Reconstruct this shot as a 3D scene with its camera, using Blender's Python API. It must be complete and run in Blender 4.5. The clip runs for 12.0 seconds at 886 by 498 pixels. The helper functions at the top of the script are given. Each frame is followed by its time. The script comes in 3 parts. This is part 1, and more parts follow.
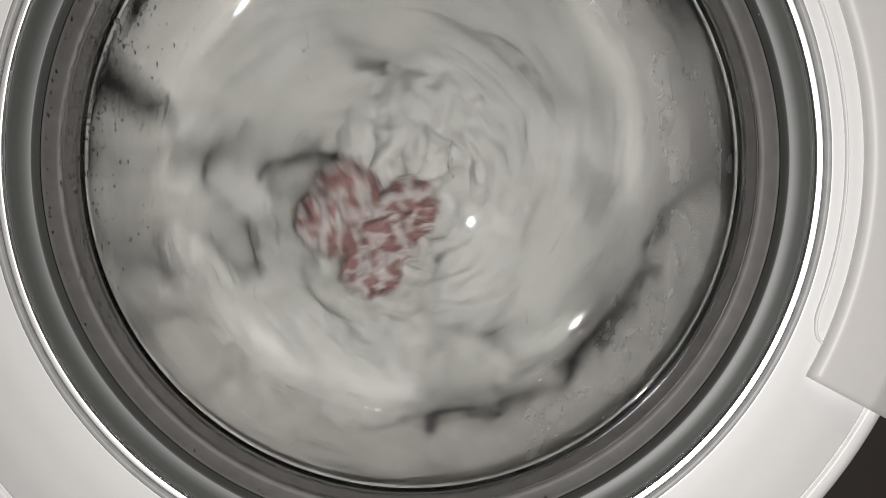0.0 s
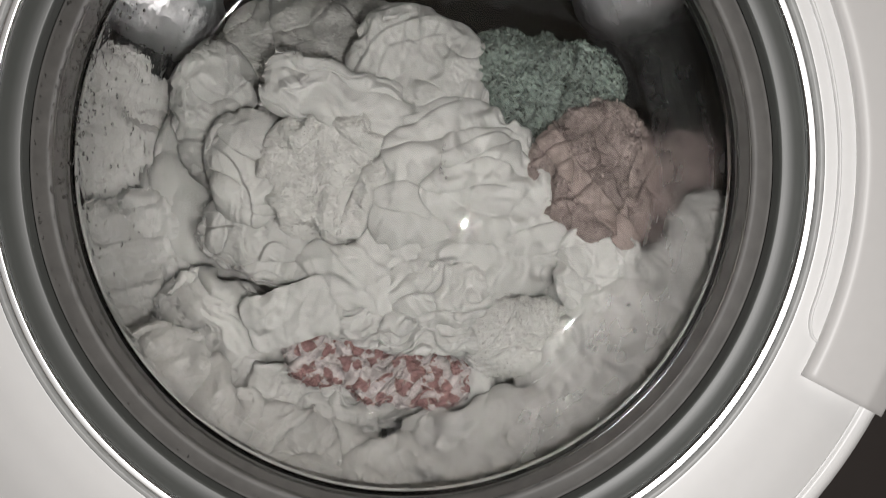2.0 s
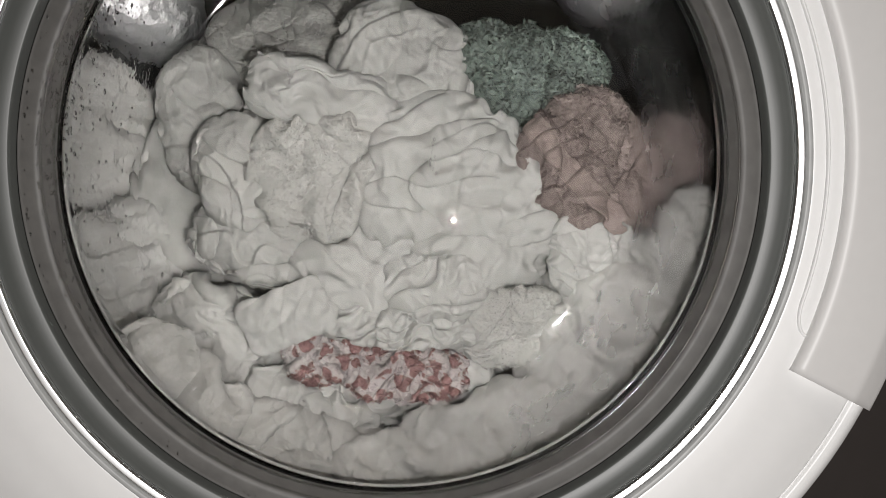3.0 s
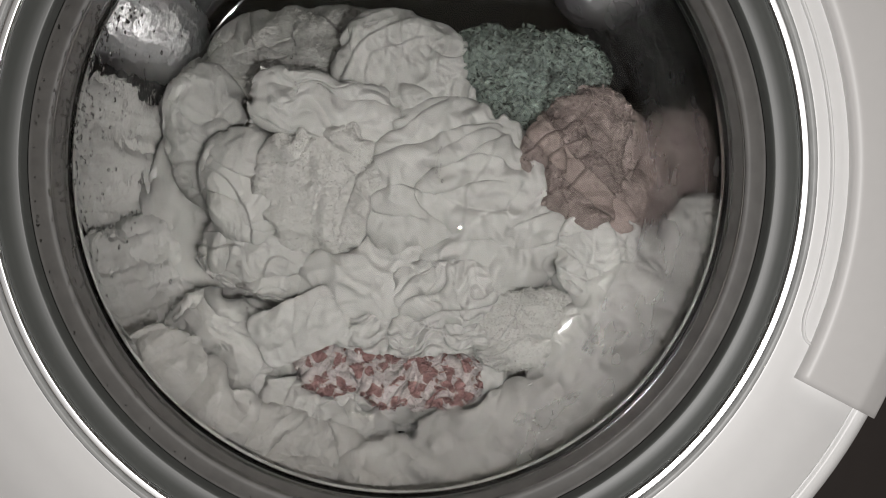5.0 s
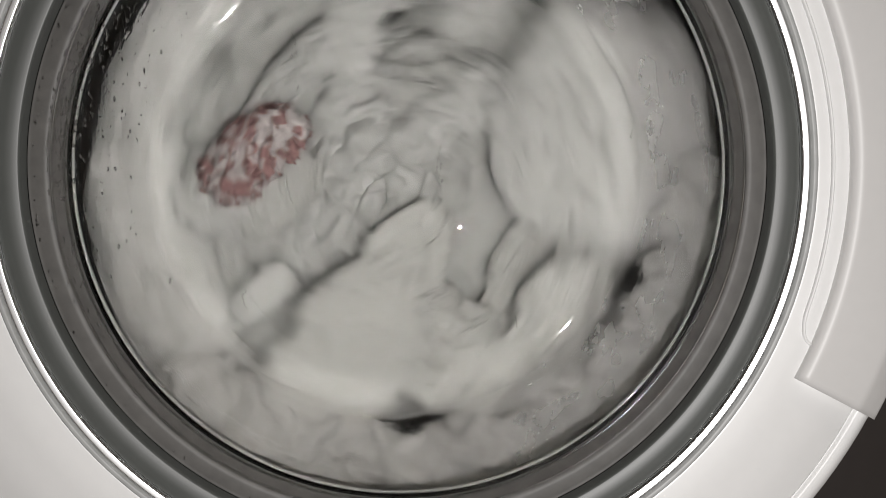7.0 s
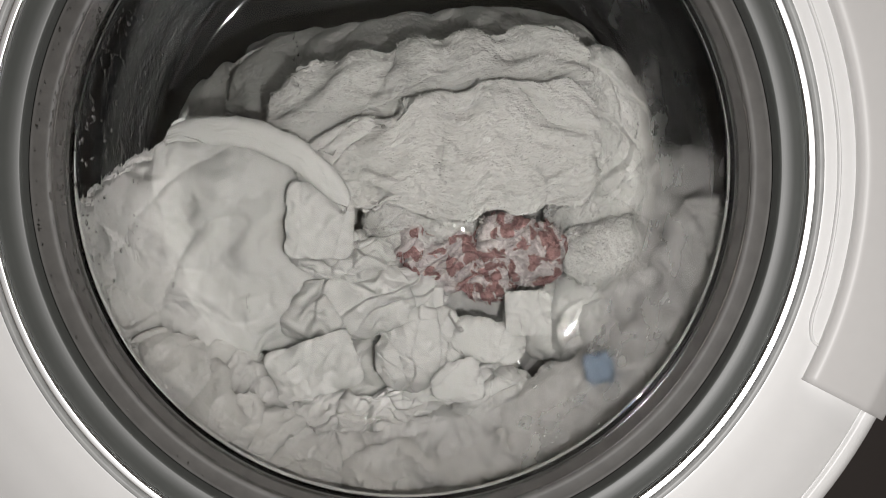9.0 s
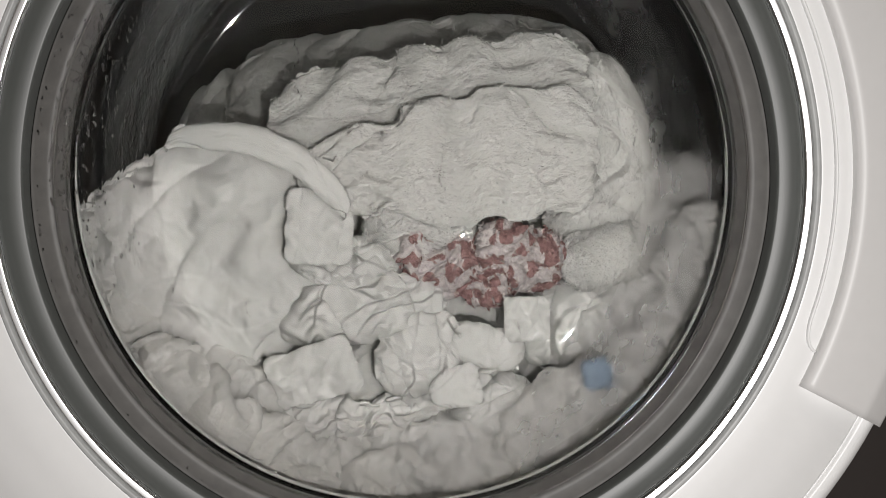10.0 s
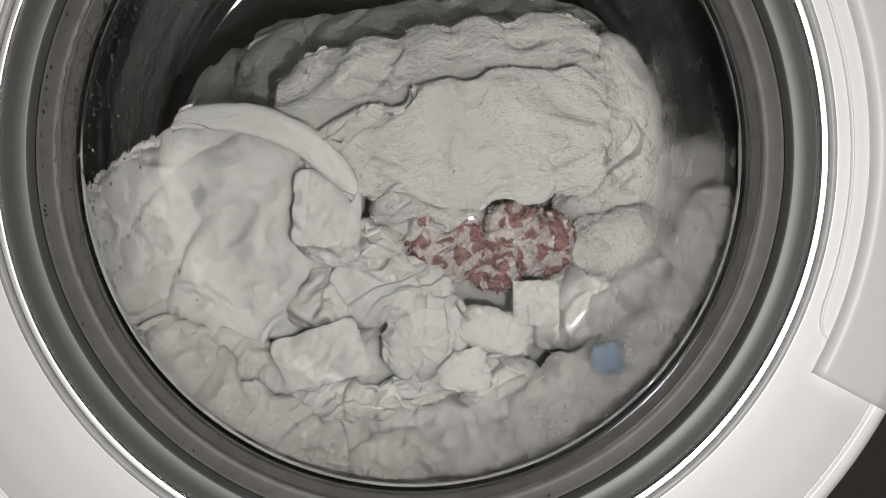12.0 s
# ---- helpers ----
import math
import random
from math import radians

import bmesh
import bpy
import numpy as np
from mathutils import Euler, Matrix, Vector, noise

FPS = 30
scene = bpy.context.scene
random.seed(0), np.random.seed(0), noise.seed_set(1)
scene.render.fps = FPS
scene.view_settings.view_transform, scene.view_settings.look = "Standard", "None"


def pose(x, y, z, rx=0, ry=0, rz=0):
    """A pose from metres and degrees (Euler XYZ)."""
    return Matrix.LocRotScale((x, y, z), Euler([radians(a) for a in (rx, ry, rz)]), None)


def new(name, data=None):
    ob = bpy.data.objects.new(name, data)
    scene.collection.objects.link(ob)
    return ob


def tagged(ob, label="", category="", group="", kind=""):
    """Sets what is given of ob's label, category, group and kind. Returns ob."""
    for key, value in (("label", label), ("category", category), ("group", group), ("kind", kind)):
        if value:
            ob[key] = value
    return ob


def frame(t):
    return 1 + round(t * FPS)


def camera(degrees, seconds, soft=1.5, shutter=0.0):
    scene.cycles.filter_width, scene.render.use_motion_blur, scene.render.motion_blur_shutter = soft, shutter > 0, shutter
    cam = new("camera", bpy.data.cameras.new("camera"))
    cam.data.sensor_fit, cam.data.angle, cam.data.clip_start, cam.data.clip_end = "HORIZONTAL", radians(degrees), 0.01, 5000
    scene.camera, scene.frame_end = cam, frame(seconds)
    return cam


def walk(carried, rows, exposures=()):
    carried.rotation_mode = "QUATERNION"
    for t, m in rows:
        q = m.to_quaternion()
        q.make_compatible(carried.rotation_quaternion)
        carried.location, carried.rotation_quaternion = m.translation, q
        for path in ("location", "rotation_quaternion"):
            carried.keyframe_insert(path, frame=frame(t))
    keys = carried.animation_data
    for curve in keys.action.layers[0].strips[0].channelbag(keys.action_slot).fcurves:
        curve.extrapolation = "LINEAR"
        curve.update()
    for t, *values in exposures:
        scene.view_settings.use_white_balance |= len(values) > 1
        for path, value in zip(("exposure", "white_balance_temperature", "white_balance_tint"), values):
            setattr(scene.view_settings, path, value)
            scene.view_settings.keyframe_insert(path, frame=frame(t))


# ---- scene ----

H = 0.50      # height of the door's centre above the floor

# ---- camera: held by hand before the door, distance and turns by time ----
LENS = 52.0
cam = camera(LENS, 12.0, soft=0.75, shutter=1.0)


def held(d, yaw, pitch, roll):
    return pose(0, -d, H, 90 + pitch, 0, yaw) @ pose(0, 0, 0, 0, 0, -roll)


walk(cam, [
    (0.0, held(0.4199, -1.830, -4.929, -0.633)),
    (0.5, held(0.4209, -1.856, -4.655, -0.506)),
    (1.0, held(0.4211, -2.291, -4.235, -0.330)),
    (1.5, held(0.4207, -2.116, -4.346, -0.383)),
    (2.0, held(0.4181, -2.262, -4.815, -0.159)),
    (2.5, held(0.4159, -2.240, -5.795, -0.038)),
    (3.0, held(0.4177, -2.899, -5.091, -0.107)),
    (4.0, held(0.4192, -2.700, -4.840, -0.150)),
    (5.0, held(0.4208, -2.497, -4.595, -0.207)),
    (5.5, held(0.4230, -2.771, -4.050, -0.222)),
    (6.0, held(0.4237, -2.881, -3.996, -0.336)),
    (6.5, held(0.4214, -2.599, -4.615, -0.423)),
    (7.5, held(0.4198, -2.450, -4.610, -0.160)),
    (8.5, held(0.4182, -2.305, -4.613, 0.099)),
    (9.0, held(0.4177, -2.277, -4.491, 0.051)),
    (9.5, held(0.4189, -2.152, -4.397, -0.133)),
    (10.0, held(0.4196, -2.325, -4.097, -0.086)),
    (10.5, held(0.4200, -2.031, -3.879, 0.0)),
    (11.0, held(0.4192, -1.951, -4.440, 0.055)),
    (11.5, held(0.4171, -1.695, -5.074, 0.011)),
    (12.0, held(0.4148, -1.805, -5.215, -0.367)),
], exposures=[(0.0, 0.0), (3.2, 0.0), (4.8, -0.2), (5.5, -0.2), (6.0, -0.16), (6.5, -0.05), (8.3, 0.0), (12.0, 0.02)])

# ---- light: a dark room, lit by the small lamp of the filming device ----
world = bpy.data.worlds.new("night_room")
scene.world = world
world.use_nodes = True
world.node_tree.nodes["Background"].inputs[0].default_value = (1.0, 0.9, 0.8, 1)
world.node_tree.nodes["Background"].inputs[1].default_value = 0.008

flash = new("device_lamp", bpy.data.lights.new("device_lamp", "POINT"))
flash.data.energy = 6.25
flash.data.color = (1.0, 0.971, 0.958)
flash.data.shadow_soft_size = 0.0015
flash.matrix_basis = pose(0.052, -0.435, H - 0.048)

room_lamp = new("ceiling_lamp", bpy.data.lights.new("ceiling_lamp", "AREA"))
room_lamp.data.energy = 2.5
room_lamp.data.color = (1.0, 0.86, 0.7)
room_lamp.data.size = 0.09
room_lamp.matrix_basis = pose(0.3, -1.0, 2.36)


# ---- materials ----
def creases(m, size, depth):
    """Sharp small wrinkles, on top of the fine relief."""
    n, l = m.node_tree.nodes, m.node_tree.links
    b = n["Principled BSDF"]
    tc = n.new("ShaderNodeTexCoord")
    tex = n.new("ShaderNodeTexNoise")
    tex.noise_type = "RIDGED_MULTIFRACTAL"
    tex.inputs["Scale"].default_value = size
    tex.inputs["Detail"].default_value = 3
    tex.inputs["Distortion"].default_value = 0.6
    bp = n.new("ShaderNodeBump")
    bp.inputs["Distance"].default_value = depth
    l.new(tc.outputs["UV"], tex.inputs["Vector"])
    l.new(tex.outputs["Fac"], bp.inputs["Height"])
    l.new(b.inputs["Normal"].links[0].from_socket, bp.inputs["Normal"])
    l.new(bp.outputs["Normal"], b.inputs["Normal"])


def material(name, base, rough=0.5, metal=0.0, vary=0.06, grain=60.0, bump=0.0, bump_scale=400.0, coords="Object", spec=0.5):
    m = bpy.data.materials.new(name)
    m.use_nodes = True
    n, l = m.node_tree.nodes, m.node_tree.links
    b = n["Principled BSDF"]
    b.inputs["Roughness"].default_value = rough
    b.inputs["Metallic"].default_value = metal
    b.inputs["Specular IOR Level"].default_value = spec
    tc = n.new("ShaderNodeTexCoord")
    big = n.new("ShaderNodeTexNoise")
    big.inputs["Scale"].default_value = grain * 0.25
    big.inputs["Detail"].default_value = 5
    fine = n.new("ShaderNodeTexNoise")
    fine.inputs["Scale"].default_value = grain * 4
    fine.inputs["Detail"].default_value = 3
    add = n.new("ShaderNodeMath")
    add.operation = "ADD"
    ramp = n.new("ShaderNodeMapRange")
    ramp.inputs["From Min"].default_value = 0.6
    ramp.inputs["From Max"].default_value = 1.4
    ramp.inputs["To Min"].default_value = 1 - vary
    ramp.inputs["To Max"].default_value = 1 + vary
    mul = n.new("ShaderNodeVectorMath")
    mul.operation = "SCALE"
    mul.inputs[0].default_value = base
    for t in (big, fine):
        l.new(tc.outputs[coords], t.inputs["Vector"])
    l.new(big.outputs["Fac"], add.inputs[0])
    l.new(fine.outputs["Fac"], add.inputs[1])
    l.new(add.outputs[0], ramp.inputs["Value"])
    l.new(ramp.outputs["Result"], mul.inputs["Scale"])
    l.new(mul.outputs["Vector"], b.inputs["Base Color"])
    if bump:
        tex = n.new("ShaderNodeTexNoise")
        tex.inputs["Scale"].default_value = bump_scale
        tex.inputs["Detail"].default_value = 4
        bp = n.new("ShaderNodeBump")
        bp.inputs["Strength"].default_value = 1.0
        bp.inputs["Distance"].default_value = bump
        l.new(tc.outputs[coords], tex.inputs["Vector"])
        l.new(tex.outputs["Fac"], bp.inputs["Height"])
        l.new(bp.outputs["Normal"], b.inputs["Normal"])
    return m


def glass(name, colour=(1, 1, 1), rough=0.0, ior=1.48):
    m = bpy.data.materials.new(name)
    m.use_nodes = True
    n, l = m.node_tree.nodes, m.node_tree.links
    g = n.new("ShaderNodeBsdfGlass")
    g.inputs["Color"].default_value = (*colour, 1)
    g.inputs["Roughness"].default_value = rough
    g.inputs["IOR"].default_value = ior
    l.new(g.outputs[0], n["Material Output"].inputs["Surface"])
    return m


def wet(name, colour):
    """Glass under water: steamed over on one side and below, wavy and streaked on the other."""
    m = glass(name, colour)
    n, l = m.node_tree.nodes, m.node_tree.links
    g = next(k for k in n if k.type == "BSDF_GLASS")
    tc = n.new("ShaderNodeTexCoord")
    axes = n.new("ShaderNodeSeparateXYZ")
    side = n.new("ShaderNodeMapRange")
    side.interpolation_type = "SMOOTHSTEP"
    for key, value in (("From Min", -0.10), ("From Max", 0.09), ("To Min", 0.015), ("To Max", 0.24)):
        side.inputs[key].default_value = value
    sq = n.new("ShaderNodeMapping")
    sq.inputs["Scale"].default_value = (1.0, 1.0, 0.5)
    patch = n.new("ShaderNodeTexNoise")
    patch.inputs["Scale"].default_value = 70
    patch.inputs["Detail"].default_value = 5
    span = n.new("ShaderNodeMapRange")
    for key, value in (("From Min", 0.36), ("From Max", 0.62), ("To Min", 0.35), ("To Max", 1.25)):
        span.inputs[key].default_value = value
    mul = n.new("ShaderNodeMath")
    mul.operation = "MULTIPLY"
    wave = n.new("ShaderNodeTexNoise")
    wave.inputs["Scale"].default_value = 150
    wave.inputs["Detail"].default_value = 3
    bp = n.new("ShaderNodeBump")
    bp.inputs["Strength"].default_value = 1.0
    bp.inputs["Distance"].default_value = 0.0002
    l.new(tc.outputs["Object"], sq.inputs["Vector"])
    l.new(tc.outputs["Object"], axes.inputs[0])
    l.new(axes.outputs["X"], side.inputs["Value"])
    for k in (patch, wave):
        l.new(sq.outputs["Vector"], k.inputs["Vector"])
    l.new(patch.outputs["Fac"], span.inputs["Value"])
    l.new(side.outputs["Result"], mul.inputs[0])
    l.new(span.outputs["Result"], mul.inputs[1])
    l.new(mul.outputs[0], g.inputs["Roughness"])
    l.new(wave.outputs["Fac"], bp.inputs["Height"])
    l.new(bp.outputs["Normal"], g.inputs["Normal"])
    return m


M = {
    "white_plastic": material("white_plastic", (0.86, 0.865, 0.86), 0.36, vary=0.015, grain=40, bump=0.00002, bump_scale=900),
    "handle_plastic": material("handle_plastic", (0.70, 0.695, 0.685), 0.42, vary=0.02, grain=40, bump=0.00002, bump_scale=1200),
    "chrome": material("chrome", (0.86, 0.87, 0.87), 0.26, 1.0, vary=0.03, grain=30),
    "trim_grey": material("trim_grey", (0.4, 0.41, 0.405), 0.4, vary=0.15, grain=40, bump=0.0001, bump_scale=300),
    "bezel": material("bezel", (0.082, 0.088, 0.083), 0.42, vary=0.08, grain=20, spec=0.6),
    "flange": material("flange", (0.112, 0.109, 0.103), 0.5, vary=0.25, grain=30, bump=0.00003, bump_scale=260, spec=0.5),
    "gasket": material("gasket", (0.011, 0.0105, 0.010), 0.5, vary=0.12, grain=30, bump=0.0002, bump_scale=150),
    "cabinet": material("cabinet", (0.035, 0.03, 0.028), 0.4, vary=0.1, grain=12, bump=0.00003, bump_scale=700),
    "paddle": material("paddle_steel", (0.62, 0.62, 0.63), 0.34, 0.72, vary=0.1, grain=60, bump=0.005, bump_scale=90),
    # drum wall: near black and non-metal, the shade inside put into its colour
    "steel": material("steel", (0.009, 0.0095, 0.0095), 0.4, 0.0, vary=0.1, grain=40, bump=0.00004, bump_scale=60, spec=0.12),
    "glass": glass("door_glass", (0.945, 0.95, 0.945)),
    "wet_glass": wet("wet_glass", (0.985, 0.985, 0.98)),
    "water": glass("water", (1, 1, 1), 0.1, 1.33),
    "dull_lip": glass("dull_lip_glass", (0.8, 0.8, 0.78), 0.25),
    "lip": glass("lip_glass", (0.9, 0.91, 0.9), 0.09),
    "bowl_edge": glass("bowl_edge", (0.945, 0.95, 0.945), 0.013),
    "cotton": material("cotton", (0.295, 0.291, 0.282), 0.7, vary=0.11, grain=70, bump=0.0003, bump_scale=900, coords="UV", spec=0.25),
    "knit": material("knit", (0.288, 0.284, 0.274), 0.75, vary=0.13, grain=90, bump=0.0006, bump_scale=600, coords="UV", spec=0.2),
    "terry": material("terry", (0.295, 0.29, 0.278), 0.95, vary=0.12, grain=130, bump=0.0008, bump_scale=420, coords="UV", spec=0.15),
    "green": material("green_chenille", (0.108, 0.130, 0.116), 0.95, vary=0.25, grain=90, bump=0.002, bump_scale=300, coords="UV", spec=0.15),
    "beige": material("beige_terry", (0.142, 0.115, 0.107), 0.95, vary=0.16, grain=120, bump=0.0009, bump_scale=420, coords="UV", spec=0.15),
    "beige_band": material("beige_band", (0.165, 0.132, 0.122), 0.8, vary=0.08, grain=150, bump=0.0004, bump_scale=900, coords="UV", spec=0.2),
    "blue": material("blue_cloth", (0.115, 0.15, 0.195), 0.9, vary=0.1, grain=90, bump=0.0005, bump_scale=700, coords="UV", spec=0.2),
    "wall": material("wall_paint", (0.55, 0.5, 0.44), 0.8, vary=0.05, grain=4, bump=0.0008, bump_scale=60),
    "floor_tile": material("floor_tile", (0.3, 0.27, 0.24), 0.5, vary=0.15, grain=6, bump=0.0005, bump_scale=30),
}


def leopard():
    """Rose woven spots on a white looped ground."""
    m = material("spotted_towel", (0.285, 0.262, 0.256), 0.95, vary=0.32, grain=150, bump=0.0009, bump_scale=500, coords="UV", spec=0.15)
    n, l = m.node_tree.nodes, m.node_tree.links
    b = n["Principled BSDF"]
    ground = b.inputs["Base Color"].links[0].from_socket
    tc = n.new("ShaderNodeTexCoord")
    warp = n.new("ShaderNodeTexNoise")
    warp.inputs["Scale"].default_value = 70
    mixv = n.new("ShaderNodeVectorMath")
    mixv.operation = "MULTIPLY_ADD"
    mixv.inputs[1].default_value = (0.016, 0.016, 0.016)
    vor = n.new("ShaderNodeTexVoronoi")
    vor.inputs["Scale"].default_value = 115
    cut = n.new("ShaderNodeMapRange")
    cut.inputs["From Min"].default_value = 0.44
    cut.inputs["From Max"].default_value = 0.51
    cut.inputs["To Min"].default_value = 1.0
    cut.inputs["To Max"].default_value = 0.0
    weave = n.new("ShaderNodeTexChecker")
    weave.inputs["Scale"].default_value = 900
    weave.inputs["Color1"].default_value = (0.205, 0.118, 0.113, 1)
    weave.inputs["Color2"].default_value = (0.13, 0.07, 0.067, 1)
    mix = n.new("ShaderNodeMix")
    mix.data_type = "RGBA"
    l.new(tc.outputs["UV"], warp.inputs["Vector"])
    l.new(warp.outputs["Color"], mixv.inputs[0])
    l.new(tc.outputs["UV"], mixv.inputs[2])
    l.new(mixv.outputs[0], vor.inputs["Vector"])
    l.new(tc.outputs["UV"], weave.inputs["Vector"])
    l.new(vor.outputs["Distance"], cut.inputs["Value"])
    l.new(cut.outputs["Result"], mix.inputs["Factor"])
    l.new(ground, mix.inputs["A"])
    l.new(weave.outputs["Color"], mix.inputs["B"])
    l.new(mix.outputs["Result"], b.inputs["Base Color"])
    return m


M["leopard"] = leopard()
creases(M["cotton"], 30.0, 0.0019)
creases(M["knit"], 36.0, 0.0017)


# ---- mesh helpers ----
def part(name, bm, mat, parent=None, label="", smooth=True):
    me = bpy.data.meshes.new(name)
    bm.to_mesh(me)
    bm.free()
    me.materials.append(mat)
    if smooth:
        for p in me.polygons:
            p.use_smooth = True
    ob = new(name, me)
    if parent:
        ob.parent = parent
    if label:
        tagged(ob, label)
    return ob


def empty(name, at=None):
    ob = new(name)
    ob.empty_display_size = 0.05
    if at is not None:
        ob.matrix_basis = at
    return ob


def rounded(points, r=0.002, n=4):
    """A closed or open profile (radius, depth) with its corners rounded."""
    out = []
    for i, p in enumerate(points):
        if i in (0, len(points) - 1):
            out.append(p)
            continue
        a, b, c = Vector(points[i - 1]), Vector(p), Vector(points[i + 1])
        k = min(r, (a - b).length * 0.45, (c - b).length * 0.45)
        s, e = b + (a - b).normalized() * k, b + (c - b).normalized() * k
        for j in range(n + 1):
            t = j / n
            out.append(tuple(s * (1 - t) ** 2 + b * 2 * t * (1 - t) + e * t * t))
    return out


def lathe(profile, n=160, closed=False, start=0.0, sweep=360.0):
    """Turns a profile of (radius, depth) about the door's axis (y)."""
    bm = bmesh.new()
    full = sweep >= 360
    rings = []
    for i in range(n if full else n + 1):
        a = radians(start + sweep * i / n)
        rings.append([bm.verts.new((r * math.cos(a), y, r * math.sin(a))) for r, y in profile])
    count = len(profile)
    for i in range(n):
        p, q = rings[i], rings[(i + 1) % len(rings)]
        for j in range(count if closed else count - 1):
            k = (j + 1) % count
            bm.faces.new((p[j], p[k], q[k], q[j]))
    if not full and closed:
        bm.faces.new(rings[0])
        bm.faces.new(rings[-1][::-1])
    bmesh.ops.remove_doubles(bm, verts=[v for v in bm.verts if v.co.x ** 2 + v.co.z ** 2 < 1e-8], dist=1e-5)
    bmesh.ops.recalc_face_normals(bm, faces=bm.faces)
    return bm


def box(x0, x1, y0, y1, z0, z1, bevel=0.0):
    bm = bmesh.new()
    bmesh.ops.create_cube(bm, size=1, matrix=Matrix.LocRotScale(((x0 + x1) / 2, (y0 + y1) / 2, (z0 + z1) / 2), None, (x1 - x0, y1 - y0, z1 - z0)))
    if bevel:
        bmesh.ops.bevel(bm, geom=bm.edges, offset=bevel, segments=3, profile=0.5, affect="EDGES")
    return bm


# ---- the room that closes the place ----
def room():
    for name, b, mat in (
        ("floor", (-1.6, 1.6, -2.4, 0.75, -0.1, 0.0), "floor_tile"),
        ("ceiling", (-1.6, 1.6, -2.4, 0.75, 2.4, 2.5), "wall"),
        ("wall_north", (-1.6, 1.6, 0.75, 0.85, -0.1, 2.5), "wall"),
        ("wall_south", (-1.6, 1.6, -2.5, -2.4, -0.1, 2.5), "wall"),
        ("wall_west", (-1.7, -1.6, -2.5, 0.85, -0.1, 2.5), "wall"),
        ("wall_east", (1.6, 1.7, -2.5, 0.85, -0.1, 2.5), "wall"),
    ):
        tagged(part(name, box(*b), M[mat], smooth=False), "dim plain surface closing the dark room", name.split("_")[0], kind="structure")


room()

# ---- the washing machine ----
machine = tagged(empty("washing_machine", pose(0, 0, H)), "front-loading washing machine with dark front and round white door", "washing machine")


def front_panel():
    """A panel with a round opening, its edge folded back."""
    bm = bmesh.new()
    n, y0, y1 = 160, 0.022, 0.042
    loops = []
    for kind, y in (("hole", y1), ("hole", y0), ("edge", y0), ("edge", y1)):
        loop = []
        for i in range(n):
            a = 2 * math.pi * (i + 0.5) / n
            c, s = math.cos(a), math.sin(a)
            if kind == "hole":
                x, z = 0.205 * c, 0.205 * s
            else:
                k = 1 / max(abs(c), abs(s))
                x, z = 0.30 * c * k, (0.34 if s > 0 else 0.42) * s * k
            loop.append(bm.verts.new((x, y, z)))
        loops.append(loop)
    for a, b in zip(loops, loops[1:]):
        for i in range(n):
            bm.faces.new((a[i], a[(i + 1) % n], b[(i + 1) % n], b[i]))
    bmesh.ops.recalc_face_normals(bm, faces=bm.faces)
    return bm


part("front_panel", front_panel(), M["cabinet"], machine, "dark brown-black front panel", smooth=False)
part("side_panel", box(-0.30, -0.285, 0.043, 0.60, -0.48, 0.34, 0.003), M["cabinet"], machine, smooth=False)
part("side_panel", box(0.285, 0.30, 0.043, 0.60, -0.48, 0.34, 0.003), M["cabinet"], machine, smooth=False)
part("top_panel", box(-0.30, 0.30, 0.024, 0.60, 0.342, 0.36, 0.004), M["cabinet"], machine, smooth=False)
part("back_panel", box(-0.284, 0.284, 0.585, 0.60, -0.48, 0.34, 0.003), M["cabinet"], machine, smooth=False)
part("plinth", box(-0.298, 0.298, 0.03, 0.598, -0.50, -0.481), M["cabinet"], machine, smooth=False)
part("gasket", lathe(rounded([(0.2045, 0.044), (0.197, 0.052), (0.199, 0.066), (0.204, 0.076), (0.203, 0.088), (0.208, 0.095), (0.262, 0.098)], 0.006)), M["gasket"], machine, "near-black rubber door seal")

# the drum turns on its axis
drum = part("drum", lathe(rounded([(0.207, 0.100), (0.204, 0.108), (0.228, 0.116), (0.250, 0.135), (0.250, 0.385), (0.236, 0.402), (0.14, 0.410), (0.09, 0.400), (0.0, 0.398)], 0.01), 120), M["steel"], machine, "perforated stainless steel drum, the shade inside painted near black")


def lifter():
    """A hollow paddle along the drum's wall, rounded and tapered."""
    bm = bmesh.new()
    steps, rows = 16, []
    for i in range(steps + 1):
        u = i / steps
        y = 0.15 + 0.21 * u
        h = 0.088 * math.sin(math.pi * min(1, 0.12 + 0.88 * u) ** 0.7) ** 0.5 if 0 < u < 1 else 0.004
        w = 0.038 * (0.75 + 0.25 * math.sin(math.pi * u))
        row = []
        for j in range(13):
            a = math.pi * j / 12
            row.append(bm.verts.new((-math.cos(a) * w, y, -0.248 + h * math.sin(a) ** 0.7)))
        rows.append(row)
    for a, b in zip(rows, rows[1:]):
        for j in range(12):
            bm.faces.new((a[j], a[j + 1], b[j + 1], b[j]))
    bmesh.ops.recalc_face_normals(bm, faces=bm.faces)
    return bm


for turned in (-7, 123, 228):
    lif = part("lifter", lifter(), M["paddle"], drum, "shiny steel drum paddle")
    lif.matrix_basis = pose(0, 0, 0, 0, turned, 0)


# perforations of the drum's wall, dark dimples
def perforations():
    bm = bmesh.new()
    for i in range(72):
        for j in range(9):
            a = radians(i * 5 + (j % 2) * 2.5)
            y = 0.15 + j * 0.025
            c = Vector((0.2492 * math.cos(a), y, 0.2492 * math.sin(a)))
            t1, t2 = Vector((-math.sin(a), 0, math.cos(a))), Vector((0, 1, 0))
            ring = [bm.verts.new(c + 0.0024 * (t1 * math.cos(k * math.pi / 3) + t2 * math.sin(k * math.pi / 3))) for k in range(6)]
            bm.faces.new(ring)
    return bm


